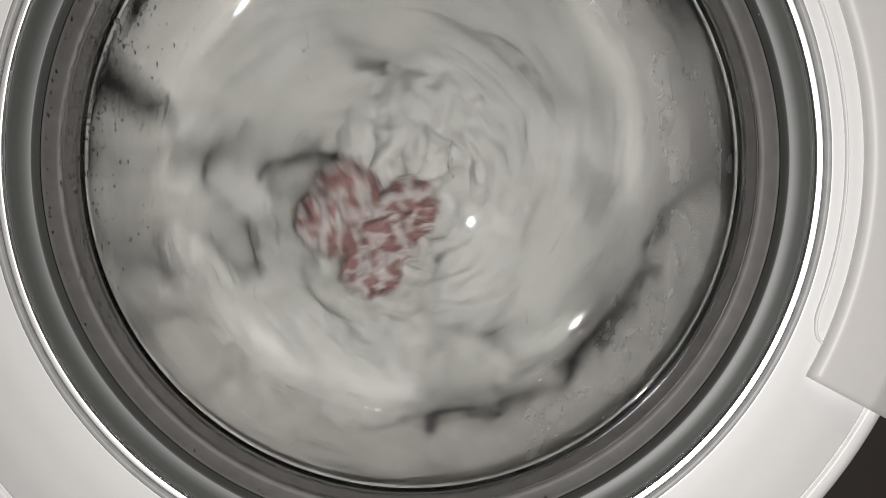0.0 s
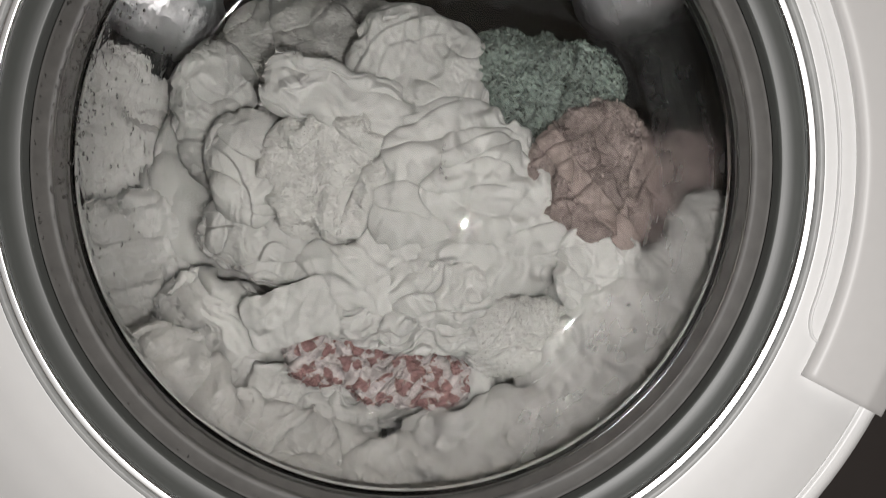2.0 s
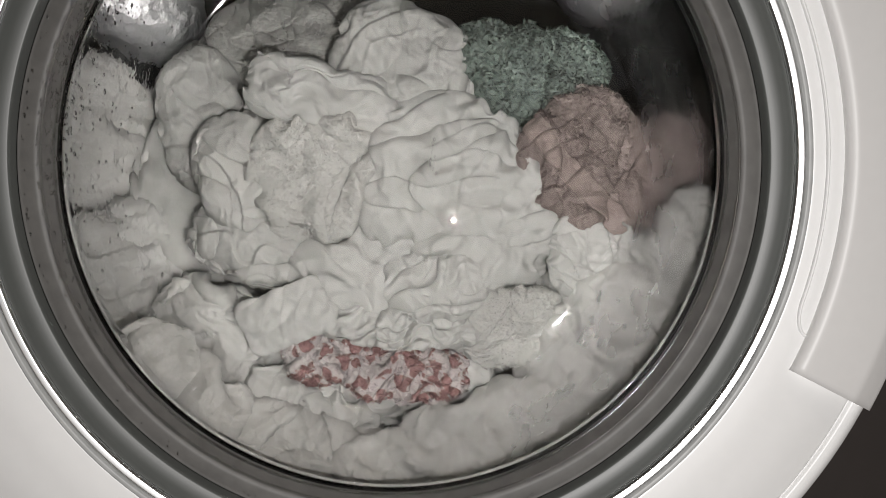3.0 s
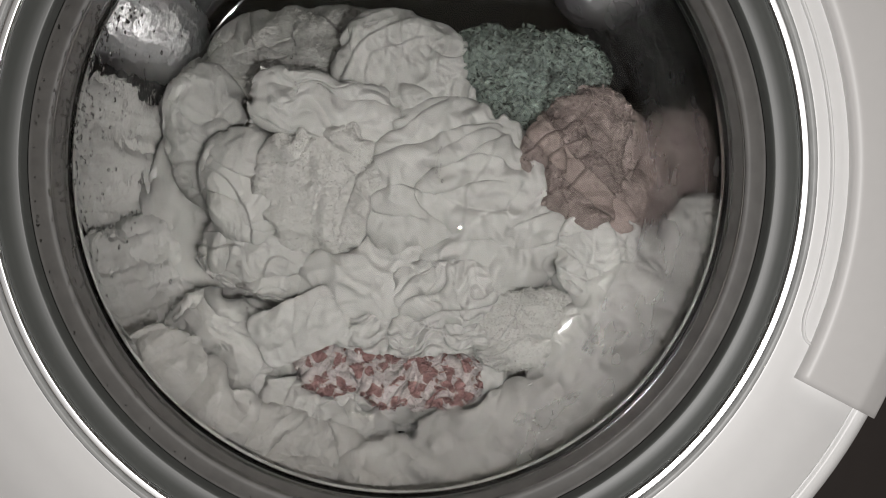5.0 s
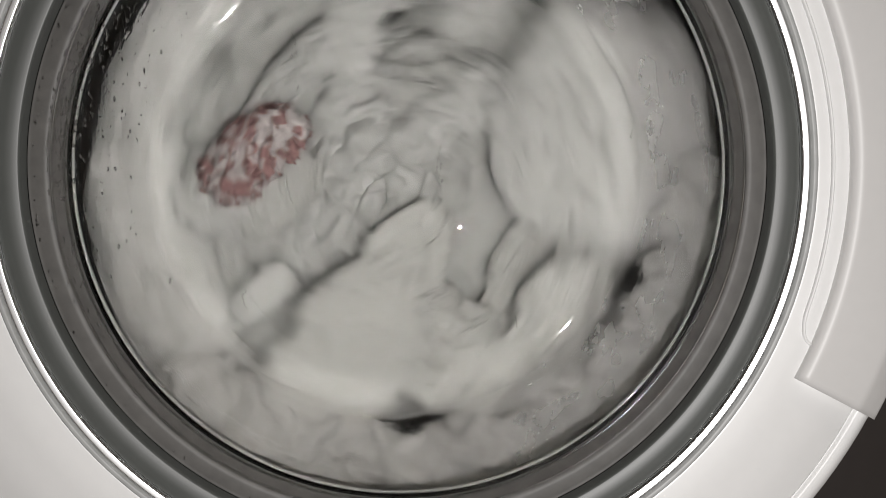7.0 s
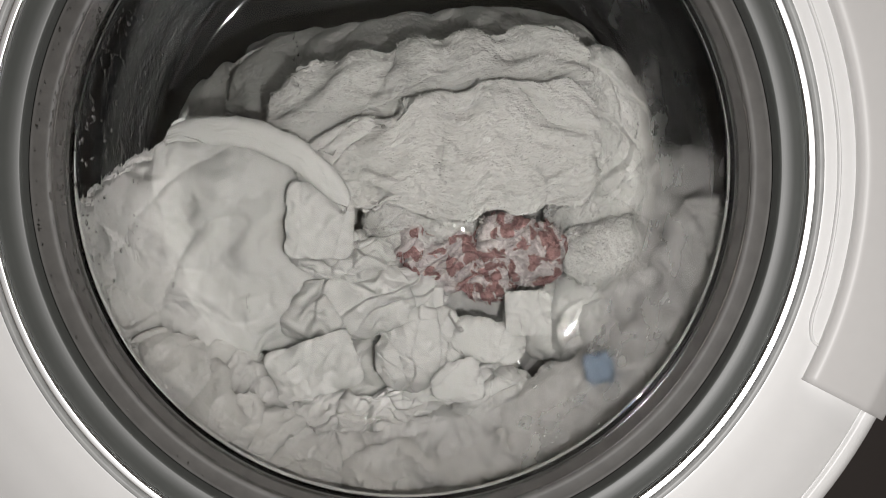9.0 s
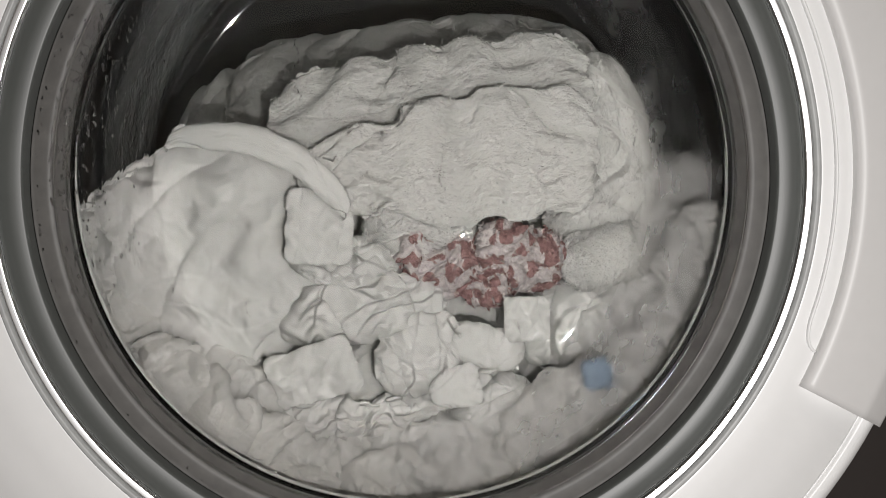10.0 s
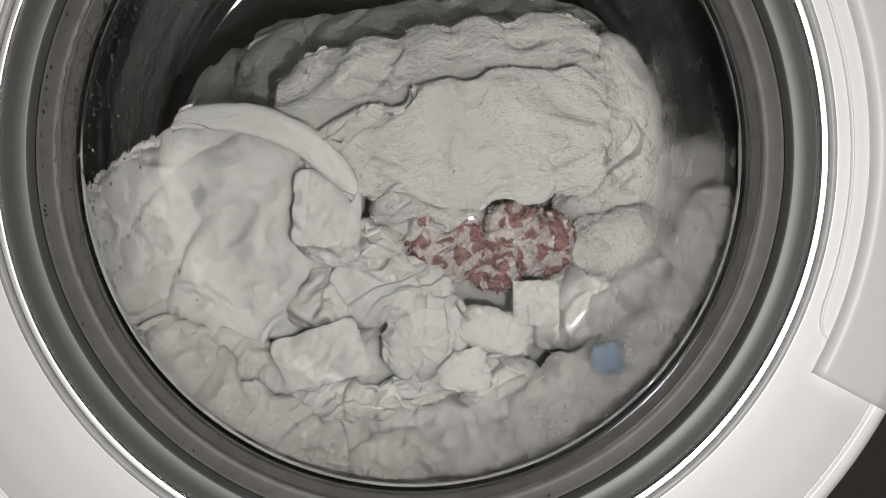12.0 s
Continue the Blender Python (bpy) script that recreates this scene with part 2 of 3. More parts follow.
tagged(part("perforation", perforations(), M["cabinet"], drum, smooth=False), kind="stuff")

# ---- the round door, closed ----
door = empty("door")
door.parent = machine
tagged(door, "round white door with a clear glass bowl")
part("white_ring", lathe(rounded([(0.1905, 0.020), (0.1905, 0.000), (0.193, -0.0025), (0.205, -0.005), (0.225, -0.0045), (0.2420, -0.001), (0.2430, 0.0007), (0.2442, -0.0012), (0.2480, -0.0022), (0.2520, 0.0002), (0.2535, 0.006), (0.2535, 0.020)], 0.007, 8), closed=True), M["white_plastic"], door, "glossy white plastic door ring")
part("trim_seat", lathe(rounded([(0.1904, 0.006), (0.1904, -0.0016), (0.1912, -0.0030), (0.1930, -0.0034), (0.1938, -0.0022)], 0.0006)), M["trim_grey"], door, "grey satin seat of the chrome ring")
part("chrome_trim", lathe(rounded([(0.1862, 0.006), (0.1862, -0.0002), (0.1869, -0.0015), (0.1884, -0.00195), (0.1897, -0.0023), (0.1902, -0.0016), (0.1903, 0.006)], 0.0005, 5), 240), M["chrome"], door, "thin bright chrome ring")
part("bezel", lathe(rounded([(0.1861, 0.0010), (0.1850, 0.0011), (0.1835, 0.0011), (0.1805, 0.0013), (0.1778, 0.0019), (0.1752, 0.0028), (0.1746, 0.0042), (0.1742, 0.0098)], 0.0013, 6), 200), M["bezel"], door, "dark grey satin bezel")
part("flange", lathe(rounded([(0.1745, 0.0220), (0.1741, 0.0098), (0.1728, 0.0100), (0.1712, 0.0100), (0.1690, 0.0101), (0.1660, 0.0104), (0.1638, 0.0118), (0.1620, 0.0146), (0.1602, 0.0172), (0.1597, 0.0186), (0.1598, 0.0215), (0.1660, 0.0235), (0.1800, 0.0300), (0.1960, 0.0440)], 0.0016, 5), 200), M["flange"], door, "dark satin wet rim round the glass")


def lip(radius, depth, thick):
    """A thin rounded bead of glass round the door's axis."""
    return lathe([(radius + thick * math.cos(k * math.pi / 5), depth + thick * math.sin(k * math.pi / 5)) for k in range(10)], 200, closed=True)


part("glass_lip", lip(0.1641, 0.0118, 0.0007), M["dull_lip"], door, "thin clear glass edge")
part("glass_lip", lip(0.1600, 0.0168, 0.0006), M["lip"], door, "thin clear glass edge")
OUT = [(0.1593, 0.0190), (0.1575, 0.0225), (0.1505, 0.0310), (0.1395, 0.0510), (0.1325, 0.0620), (0.1220, 0.0668), (0.0700, 0.0690), (0.0300, 0.0695), (0.0, 0.0696)]


def shell(profile, t=0.0035):
    """A closed wall of even thickness on a profile."""
    pts = [Vector(p) for p in profile]
    inner = []
    for i, p in enumerate(pts):
        d = (pts[min(i + 1, len(pts) - 1)] - pts[max(i - 1, 0)]).normalized()
        q = p + Vector((d.y, -d.x)) * -t
        inner.append((max(q.x, 0.0) if i < len(pts) - 1 else 0.0, q.y))
    return [tuple(p) for p in pts] + inner[::-1]


bowl = part("glass_bowl", lathe(shell(rounded(OUT, 0.010, 6)), closed=True), M["glass"], door, "clear glass bowl beaded with water")
bowl.visible_shadow = False
bowl.data.materials.append(M["wet_glass"])
bowl.data.materials.append(M["bowl_edge"])
for f in bowl.data.polygons:
    if 0.0235 < f.center.y < 0.061:
        f.material_index = 1
    elif f.center.y < 0.0235 or math.hypot(f.center.x, f.center.z) > 0.108:
        f.material_index = 2


def droplets():
    """Beads of water on the glass: dense on one side, a few elsewhere, and runs down the middle."""
    rng = random.Random(5)
    wall = [(0.0138, 0.1722), (0.0146, 0.1650), (0.0215, 0.1575), (0.0310, 0.1495), (0.0510, 0.1385), (0.0600, 0.1325)]
    spots = []
    for k in range(2300):
        a = rng.gauss(158, 22) if k < 2050 else rng.uniform(185, 300)
        u = min(4.95, abs(rng.gauss(0.9 if k < 2050 else 0.2, 1.5 if k < 2050 else 0.5)))
        i = int(u)
        y = wall[i][0] + (wall[i + 1][0] - wall[i][0]) * (u - i)
        r = wall[i][1] + (wall[i + 1][1] - wall[i][1]) * (u - i)
        spots.append((r * math.cos(radians(a)), y - 0.0036, r * math.sin(radians(a)), 0.00022 + 0.0006 * rng.random() ** 2.5, 1 + 1.4 * rng.random(), 0.6))
    for x, z, n in ((0.018, 0.015, 9), (0.020, 0.006, 5), (-0.058, 0.075, 8), (-0.056, 0.055, 6), (0.062, -0.075, 4), (-0.085, -0.062, 5), (0.118, 0.030, 5)):
        for k in range(n):
            spots.append((x + rng.gauss(0, 0.0013), 0.0652 if abs(x) < 0.1 else 0.052, z - 0.0022 * k, 0.0003 + 0.0004 * rng.random(), 1.3 + rng.random(), 0.5))
    # one rounded bead, repeated in many sizes
    bead = bmesh.new()
    bmesh.ops.create_icosphere(bead, subdivisions=1, radius=1)
    points = np.array([v.co for v in bead.verts])
    sides = np.array([[v.index for v in f.verts] for f in bead.faces])
    bead.free()
    verts, faces = [], []
    for k, (x, y, z, r, tall, deep) in enumerate(spots):
        turn = np.array(Euler((0, rng.uniform(-0.3, 0.3), 0)).to_matrix())
        verts.append(points * (r, r * deep, r * tall) @ turn.T + (x, y, z))
        faces.append(sides + k * len(points))
    me = bpy.data.meshes.new("beads")
    me.from_pydata(np.concatenate(verts).tolist(), [], np.concatenate(faces).tolist())
    bm = bmesh.new()
    bm.from_mesh(me)
    bpy.data.meshes.remove(me)
    return bm


drops = tagged(part("condensation", droplets(), M["water"], door, "beads of condensed water on the glass"), kind="stuff")


def handle():
    bm = lathe(rounded([(0.2072, -0.004), (0.2072, -0.0088), (0.2105, -0.0112), (0.2400, -0.0100), (0.2530, -0.004), (0.2545, 0.006), (0.2072, 0.002)], 0.002), 60, True, -27.1, 62)
    return bm


part("handle", handle(), M["handle_plastic"], door, "light grey door handle cover")


def grip_edge():
    """A low rounded ridge beside the handle that curls into it at its lower end."""
    path = [(0.1996, 30 - 48 * k / 60) for k in range(61)]
    path += [(0.1996 + 0.0076 * (1 - math.cos(math.pi / 2 * k / 12)), -18 - 4.2 * math.sin(math.pi / 2 * k / 12)) for k in range(1, 13)]
    at = [Vector((r * math.cos(radians(a)), -0.0046, r * math.sin(radians(a)))) for r, a in path]
    bm = bmesh.new()
    rings = []
    for k, c in enumerate(at):
        way = (at[min(k + 1, len(at) - 1)] - at[max(k - 1, 0)]).normalized()
        out = way.cross(Vector((0, 1, 0)))
        rings.append([bm.verts.new(c + out * 0.0008 * math.cos(q * math.pi / 5) + Vector((0, 0.0013 * math.sin(q * math.pi / 5), 0))) for q in range(10)])
    for a, b in zip(rings, rings[1:]):
        for q in range(10):
            bm.faces.new((a[q], a[(q + 1) % 10], b[(q + 1) % 10], b[q]))
    bm.faces.new(rings[0])
    bm.faces.new(rings[-1])
    bmesh.ops.recalc_face_normals(bm, faces=bm.faces)
    return bm


part("grip_edge", grip_edge(), M["white_plastic"], door, "rounded ridge of the grip")


# ---- laundry ----
def project(p, q, rest, k):
    d = q - p
    n = np.linalg.norm(d, axis=-1, keepdims=True) + 1e-9
    c = d * ((n - rest) / n * 0.5 * k)
    p += c
    q -= c


def crumple(seed, a, b, full, thick, dome, power, taper, levels, stiff):
    """A sheet wider than its place, pressed into it so that it buckles into folds."""
    rng = np.random.default_rng(seed)
    n = levels[0]
    u, v = np.meshgrid(np.linspace(-1, 1, n), np.linspace(-1, 1, n), indexing="ij")
    r = np.maximum(np.abs(u), np.abs(v)) / (np.hypot(u, v) + 1e-9)
    r = 0.5 * np.minimum(r, 1) + 0.5
    p = np.stack([u * a * r, np.zeros_like(u), v * b * r], -1)
    p[..., 1] = dome * 0.5 + rng.normal(0, thick * 0.7, (n, n))
    p[..., 0] += rng.normal(0, a * 0.05, (n, n))
    p[..., 2] += rng.normal(0, b * 0.05, (n, n))
    for step, n in enumerate(levels):
        if step:
            for ax in (0, 1):
                mid = (np.take(p, range(p.shape[ax] - 1), ax) + np.take(p, range(1, p.shape[ax]), ax)) / 2
                shape = list(p.shape)
                shape[ax] = shape[ax] * 2 - 1
                q = np.empty(shape)
                if ax == 0:
                    q[0::2], q[1::2] = p, mid
                else:
                    q[:, 0::2], q[:, 1::2] = p, mid
                p = q
            p += rng.normal(0, thick * 0.10 / step, p.shape)
        n0, n1 = p.shape[:2]
        su, sv = 2 * a * full / (n0 - 1), 2 * b * full / (n1 - 1)
        sd = math.hypot(su, sv)
        for it in range((70, 45, 28, 16)[step]):
            for o in (0, 1):
                e = (n0 - o) // 2 * 2 + o
                project(p[o:e:2], p[o + 1:e:2], su, 0.9)
                e = (n1 - o) // 2 * 2 + o
                project(p[:, o:e:2], p[:, o + 1:e:2], sv, 0.9)
            project(p[:-1, :-1], p[1:, 1:], sd, 0.12)
            project(p[1:, :-1], p[:-1, 1:], sd, 0.12)
            w = 2 * (step + 1)
            for ww in (2, w + 1):
                project(p[:-ww], p[ww:], su * ww * 0.97, stiff * 0.25)
                project(p[:, :-ww], p[:, ww:], sv * ww * 0.97, stiff * 0.25)
            x, z = p[..., 0], p[..., 2]
            bb = b * (1 + taper * np.clip(x / a, -1, 1))
            rr = (np.abs(x / a) ** power + np.abs(z / bb) ** power) ** (1 / power)
            s = np.where(rr > 1, 1 / np.maximum(rr, 1), 1)
            p[..., 0] *= s
            p[..., 2] *= s
            front = dome * np.minimum(rr, 1) ** 5
            p[..., 1] += 0.15 * (np.clip(p[..., 1], front, front + thick) - p[..., 1]) + 0.85 * (np.maximum(p[..., 1], front) - p[..., 1]) * (p[..., 1] < front)
    return p, su, sv


def lattice(x, y, seed):
    """Smooth random field in -1..1 over the plane."""
    table = np.random.default_rng(seed).uniform(-1, 1, (64, 64))
    i, j = np.floor(x).astype(int), np.floor(y).astype(int)
    u, v = x - i, y - j
    u, v = u * u * (3 - 2 * u), v * v * (3 - 2 * v)
    c = lambda a, b: table[(i + a) % 64, (j + b) % 64]
    return (c(0, 0) * (1 - u) + c(1, 0) * u) * (1 - v) + (c(0, 1) * (1 - u) + c(1, 1) * u) * v


def billows(p, su, sv, seed, size, depth, stretch):
    """Broad rounded folds parted by narrow creases, running mostly one way."""
    n0, n1 = p.shape[:2]
    i, j = np.meshgrid(np.arange(n0) * su, np.arange(n1) * sv, indexing="ij")
    a = np.random.default_rng(seed + 70).uniform(0, math.pi)
    x, y = i * math.cos(a) + j * math.sin(a), (j * math.cos(a) - i * math.sin(a)) * stretch
    wx = lattice(i / size * 0.6 + 3, j / size * 0.6, seed + 1) * size * 0.8
    wy = lattice(i / size * 0.6, j / size * 0.6 + 9, seed + 2) * size * 0.8
    h = np.zeros((n0, n1))
    for k, (f, amp) in enumerate(((1.0, 1.0), (2.3, 0.38))):
        gx, gy = (x + wx) / size * f + 20, (y + wy) / size * f + 20
        n = lattice(gx, gy, seed + 5 + k) * 0.75 + lattice(gx * 0.72 - gy * 0.61 + 31, gx * 0.61 + gy * 0.72 + 7, seed + 15 + k) * 0.75
        h += amp * np.minimum(np.abs(n) * 3.4, 1.0) ** 0.75
    q = p.copy()
    q[..., 1] -= depth * h
    # the surface closes over its creases
    gx, gz = np.gradient(h, su, sv)
    q[..., 0] -= np.clip(gx * depth * size * 0.05, -0.0012, 0.0012)
    q[..., 2] -= np.clip(gz * depth * size * 0.05, -0.0012, 0.0012)
    return q


def finer(p):
    """The same sheet with twice the points."""
    for ax in (0, 1):
        a = np.moveaxis(p, ax, 0)
        q = np.empty((a.shape[0] * 2 - 1,) + a.shape[1:])
        q[0::2], q[1::2] = a, (a[:-1] + a[1:]) / 2
        p = np.moveaxis(q, 0, ax)
    return smooth_grid(p, 0.25)


def tucks(p, su, sv, seed, size, depth, stretch):
    """Layers lapping over one another, with sharp lower edges, and thin pinched creases between them."""
    n0, n1 = p.shape[:2]
    i, j = np.meshgrid(np.arange(n0) * su, np.arange(n1) * sv, indexing="ij")
    a = np.random.default_rng(seed + 170).uniform(0, math.pi)
    x, y = i * math.cos(a) + j * math.sin(a), (j * math.cos(a) - i * math.sin(a)) * stretch
    wx = lattice(i / size * 0.7 + 3, j / size * 0.7, seed + 41) * size * 0.7 + lattice(i / size * 2.1, j / size * 2.1 + 5, seed + 44) * size * 0.16
    wy = lattice(i / size * 0.7, j / size * 0.7 + 9, seed + 42) * size * 0.7
    phase = lattice((x + wx) / size * 0.5 + 11, (y + wy) / size * 0.5 + 11, seed + 45) * 2.2 + (x + wx) / size * 0.55
    s = phase % 1.0
    lap = np.minimum(s ** 0.8, (1 - s) / 0.07)
    where = np.clip(lattice(i / size * 0.8 + 17, j / size * 0.8, seed + 46) * 1.6 + 0.55, 0, 1)
    q = p.copy()
    q[..., 1] -= depth * lap * where
    for k in (0, 1):
        gx, gy = (x * (1 - 0.5 * k) + wy * 1.3) / size * 1.7 + 23, (y * (1 + k) + wx) / size * 1.2 + 5
        n = lattice(gx, gy, seed + 51 + k) + 0.35 * lattice(gx * 2.3, gy * 2.3, seed + 61 + k)
        mask = np.clip(lattice(i / size + 4, j / size + 31 * k, seed + 56 + k) * 2.2 + 0.2, 0, 1)
        q[..., 1] += 0.28 * depth * mask * np.exp(-(n / 0.07) ** 2)
    return q


def smooth_grid(p, k):
    q = p.copy()
    q[1:-1] += k * (p[:-2] + p[2:] - 2 * p[1:-1])
    r = q.copy()
    r[:, 1:-1] += k * (q[:, :-2] + q[:, 2:] - 2 * q[:, 1:-1])
    return r


def cloth_mesh(name, p, su, sv, mat):
    n0, n1 = p.shape[:2]
    idx = np.arange(n0 * n1).reshape(n0, n1)
    f = np.stack([idx[:-1, :-1], idx[1:, :-1], idx[1:, 1:], idx[:-1, 1:]], -1).reshape(-1, 4)
    me = bpy.data.meshes.new(name)
    me.vertices.add(n0 * n1)
    me.vertices.foreach_set("co", p.reshape(-1))
    me.loops.add(f.size)
    me.loops.foreach_set("vertex_index", f.reshape(-1))
    me.polygons.add(len(f))
    me.polygons.foreach_set("loop_start", np.arange(len(f)) * 4)
    me.polygons.foreach_set("loop_total", np.full(len(f), 4))
    me.polygons.foreach_set("use_smooth", np.ones(len(f), bool))
    uv = me.uv_layers.new(name="cloth")
    i, j = f.reshape(-1) // n1, f.reshape(-1) % n1
    uv.data.foreach_set("uv", np.stack([i * su, j * sv], -1).reshape(-1))
    me.update(calc_edges=True)
    me.validate()
    me.materials.append(mat)
    return me


laundry = []
PILE = {"flap": (520000, 0.0013, 0.00048), "terry": (560000, 0.0017, 0.0005), "beige": (280000, 0.0024, 0.0006), "leopard": (260000, 0.0030, 0.0007), "green": (300000, 0.0036, 0.0010)}


def pile(p, su, sv, seed, kind):
    """Loops and tufts of a looped cloth: many small blades standing on it."""
    dense, length, width = PILE[kind]
    rng = np.random.default_rng(seed + 50)
    n0, n1 = p.shape[:2]
    count = int(dense * su * sv * (n0 - 1) * (n1 - 1))
    i, j = rng.integers(0, n0 - 1, count), rng.integers(0, n1 - 1, count)
    o = p[i, j]
    e1, e2 = p[i + 1, j] - o, p[i, j + 1] - o
    nrm = np.cross(e1, e2)
    nrm /= np.linalg.norm(nrm, axis=1, keepdims=True) + 1e-12
    nrm *= np.where(nrm[:, 1:2] > 0, -1, 1)
    # blades lie mostly along the cloth, their flat side outwards
    lean = rng.normal(0, 1.0, (count, 3)) + np.array([0, 0, -0.15])
    lean -= nrm * (lean * nrm).sum(1, keepdims=True)
    lean /= np.linalg.norm(lean, axis=1, keepdims=True) + 1e-12
    side = np.cross(nrm, lean)
    k = length * rng.uniform(0.5, 1.2, (count, 1))
    w = width * rng.uniform(0.6, 1.3, (count, 1))
    rise = rng.uniform(0.04, 0.34, (count, 1)) * (1.0 if kind in ("flap", "terry") else 2.0)
    o = o + e1 * rng.random((count, 1)) + e2 * rng.random((count, 1)) - nrm * 0.0003
    mid = o + (nrm * rise * 1.2 + lean) * k * 0.5
    tip = o + (nrm * rise + lean) * k
    v = np.stack([o - side * w * 0.5, o + side * w * 0.5, mid - side * w, mid + side * w, tip], 1).reshape(-1, 3)
    b = np.arange(count)[:, None] * 5
    f = np.concatenate([b + [0, 1, 3], b + [0, 3, 2], b + [2, 3, 4]], 0)
    me = bpy.data.meshes.new("pile")
    me.vertices.add(len(v))
    me.vertices.foreach_set("co", v.reshape(-1))
    me.loops.add(f.size)
    me.loops.foreach_set("vertex_index", f.reshape(-1))
    me.polygons.add(len(f))
    me.polygons.foreach_set("loop_start", np.arange(len(f)) * 3)
    me.polygons.foreach_set("loop_total", np.full(len(f), 3))
    me.update(calc_edges=True)
    uv = me.uv_layers.new(name="cloth")
    base = np.stack([i * su, j * sv], -1)
    uv.data.foreach_set("uv", base[f.reshape(-1) // 5].reshape(-1))
    return me


FOLDS = {"crinkle": (0.019, 0.0045, 0.4), "flap": (0.07, 0.0045, 0.5), "flat": (0.035, 0.0012, 0.4), "band": (0.05, 0.0012, 0.3), "cotton": (0.034, 0.0065, 0.45), "fine": (0.046, 0.0045, 0.36), "smooth": (0.050, 0.0034, 0.42), "knit": (0.036, 0.0055, 0.55), "terry": (0.050, 0.0055, 0.5), "beige": (0.04, 0.006, 0.5),
         "leopard": (0.022, 0.005, 0.7), "green": (0.03, 0.006, 0.7)}
RUMPLE = {"knit": 0.0020, "cotton": 0.0022, "fine": 0.0010, "smooth": 0.0014, "crinkle": 0.0016, "flat": 0.0004}
# layers and creases: size, depth, stretch
TUCKS = {"crinkle": (0.016, 0.0028, 0.5), "flap": (0.05, 0.0022, 0.35), "flat": (0.03, 0.0004, 0.5), "band": (0.03, 0.0006, 0.3), "cotton": (0.024, 0.0034, 0.4), "fine": (0.030, 0.0032, 0.35), "smooth": (0.032, 0.0038, 0.3), "terry": (0.036, 0.0048, 0.4),
         "beige": (0.03, 0.003, 0.4), "leopard": (0.02, 0.003, 0.5), "knit": (0.030, 0.0036, 0.4)}
LOOK = {
    # kind: material, fullness, fold depth, stiffness, grid
    "cotton": ("cotton", 1.2, 0.007, 0.35, (23, 45, 89)),
    "fine": ("cotton", 1.17, 0.006, 0.25, (21, 41, 81, 161)),
    "crinkle": ("cotton", 1.3, 0.007, 0.25, (23, 45, 89)),
    "flap": ("terry", 1.04, 0.004, 1.0, (25, 49, 97)),
    "smooth": ("cotton", 1.12, 0.006, 0.6, (19, 37, 73)),
    "band": ("cotton", 1.03, 0.0016, 1.0, (17, 33, 65)),
    "flat": ("cotton", 1.05, 0.0035, 0.8, (17, 33, 65)),
    "knit": ("knit", 1.2, 0.009, 0.5, (19, 37, 73)),
    "terry": ("terry", 1.14, 0.008, 0.8, (25, 49, 97)),
    "green": ("green", 1.2, 0.012, 1.0, (25, 49, 97)),
    "beige": ("beige", 1.14, 0.009, 0.8, (25, 49, 97)),
    "leopard": ("leopard", 1.3, 0.013, 0.6, (25, 49, 97)),
    "blue": ("blue", 1.1, 0.004, 1.0, (9, 17, 33)),
}


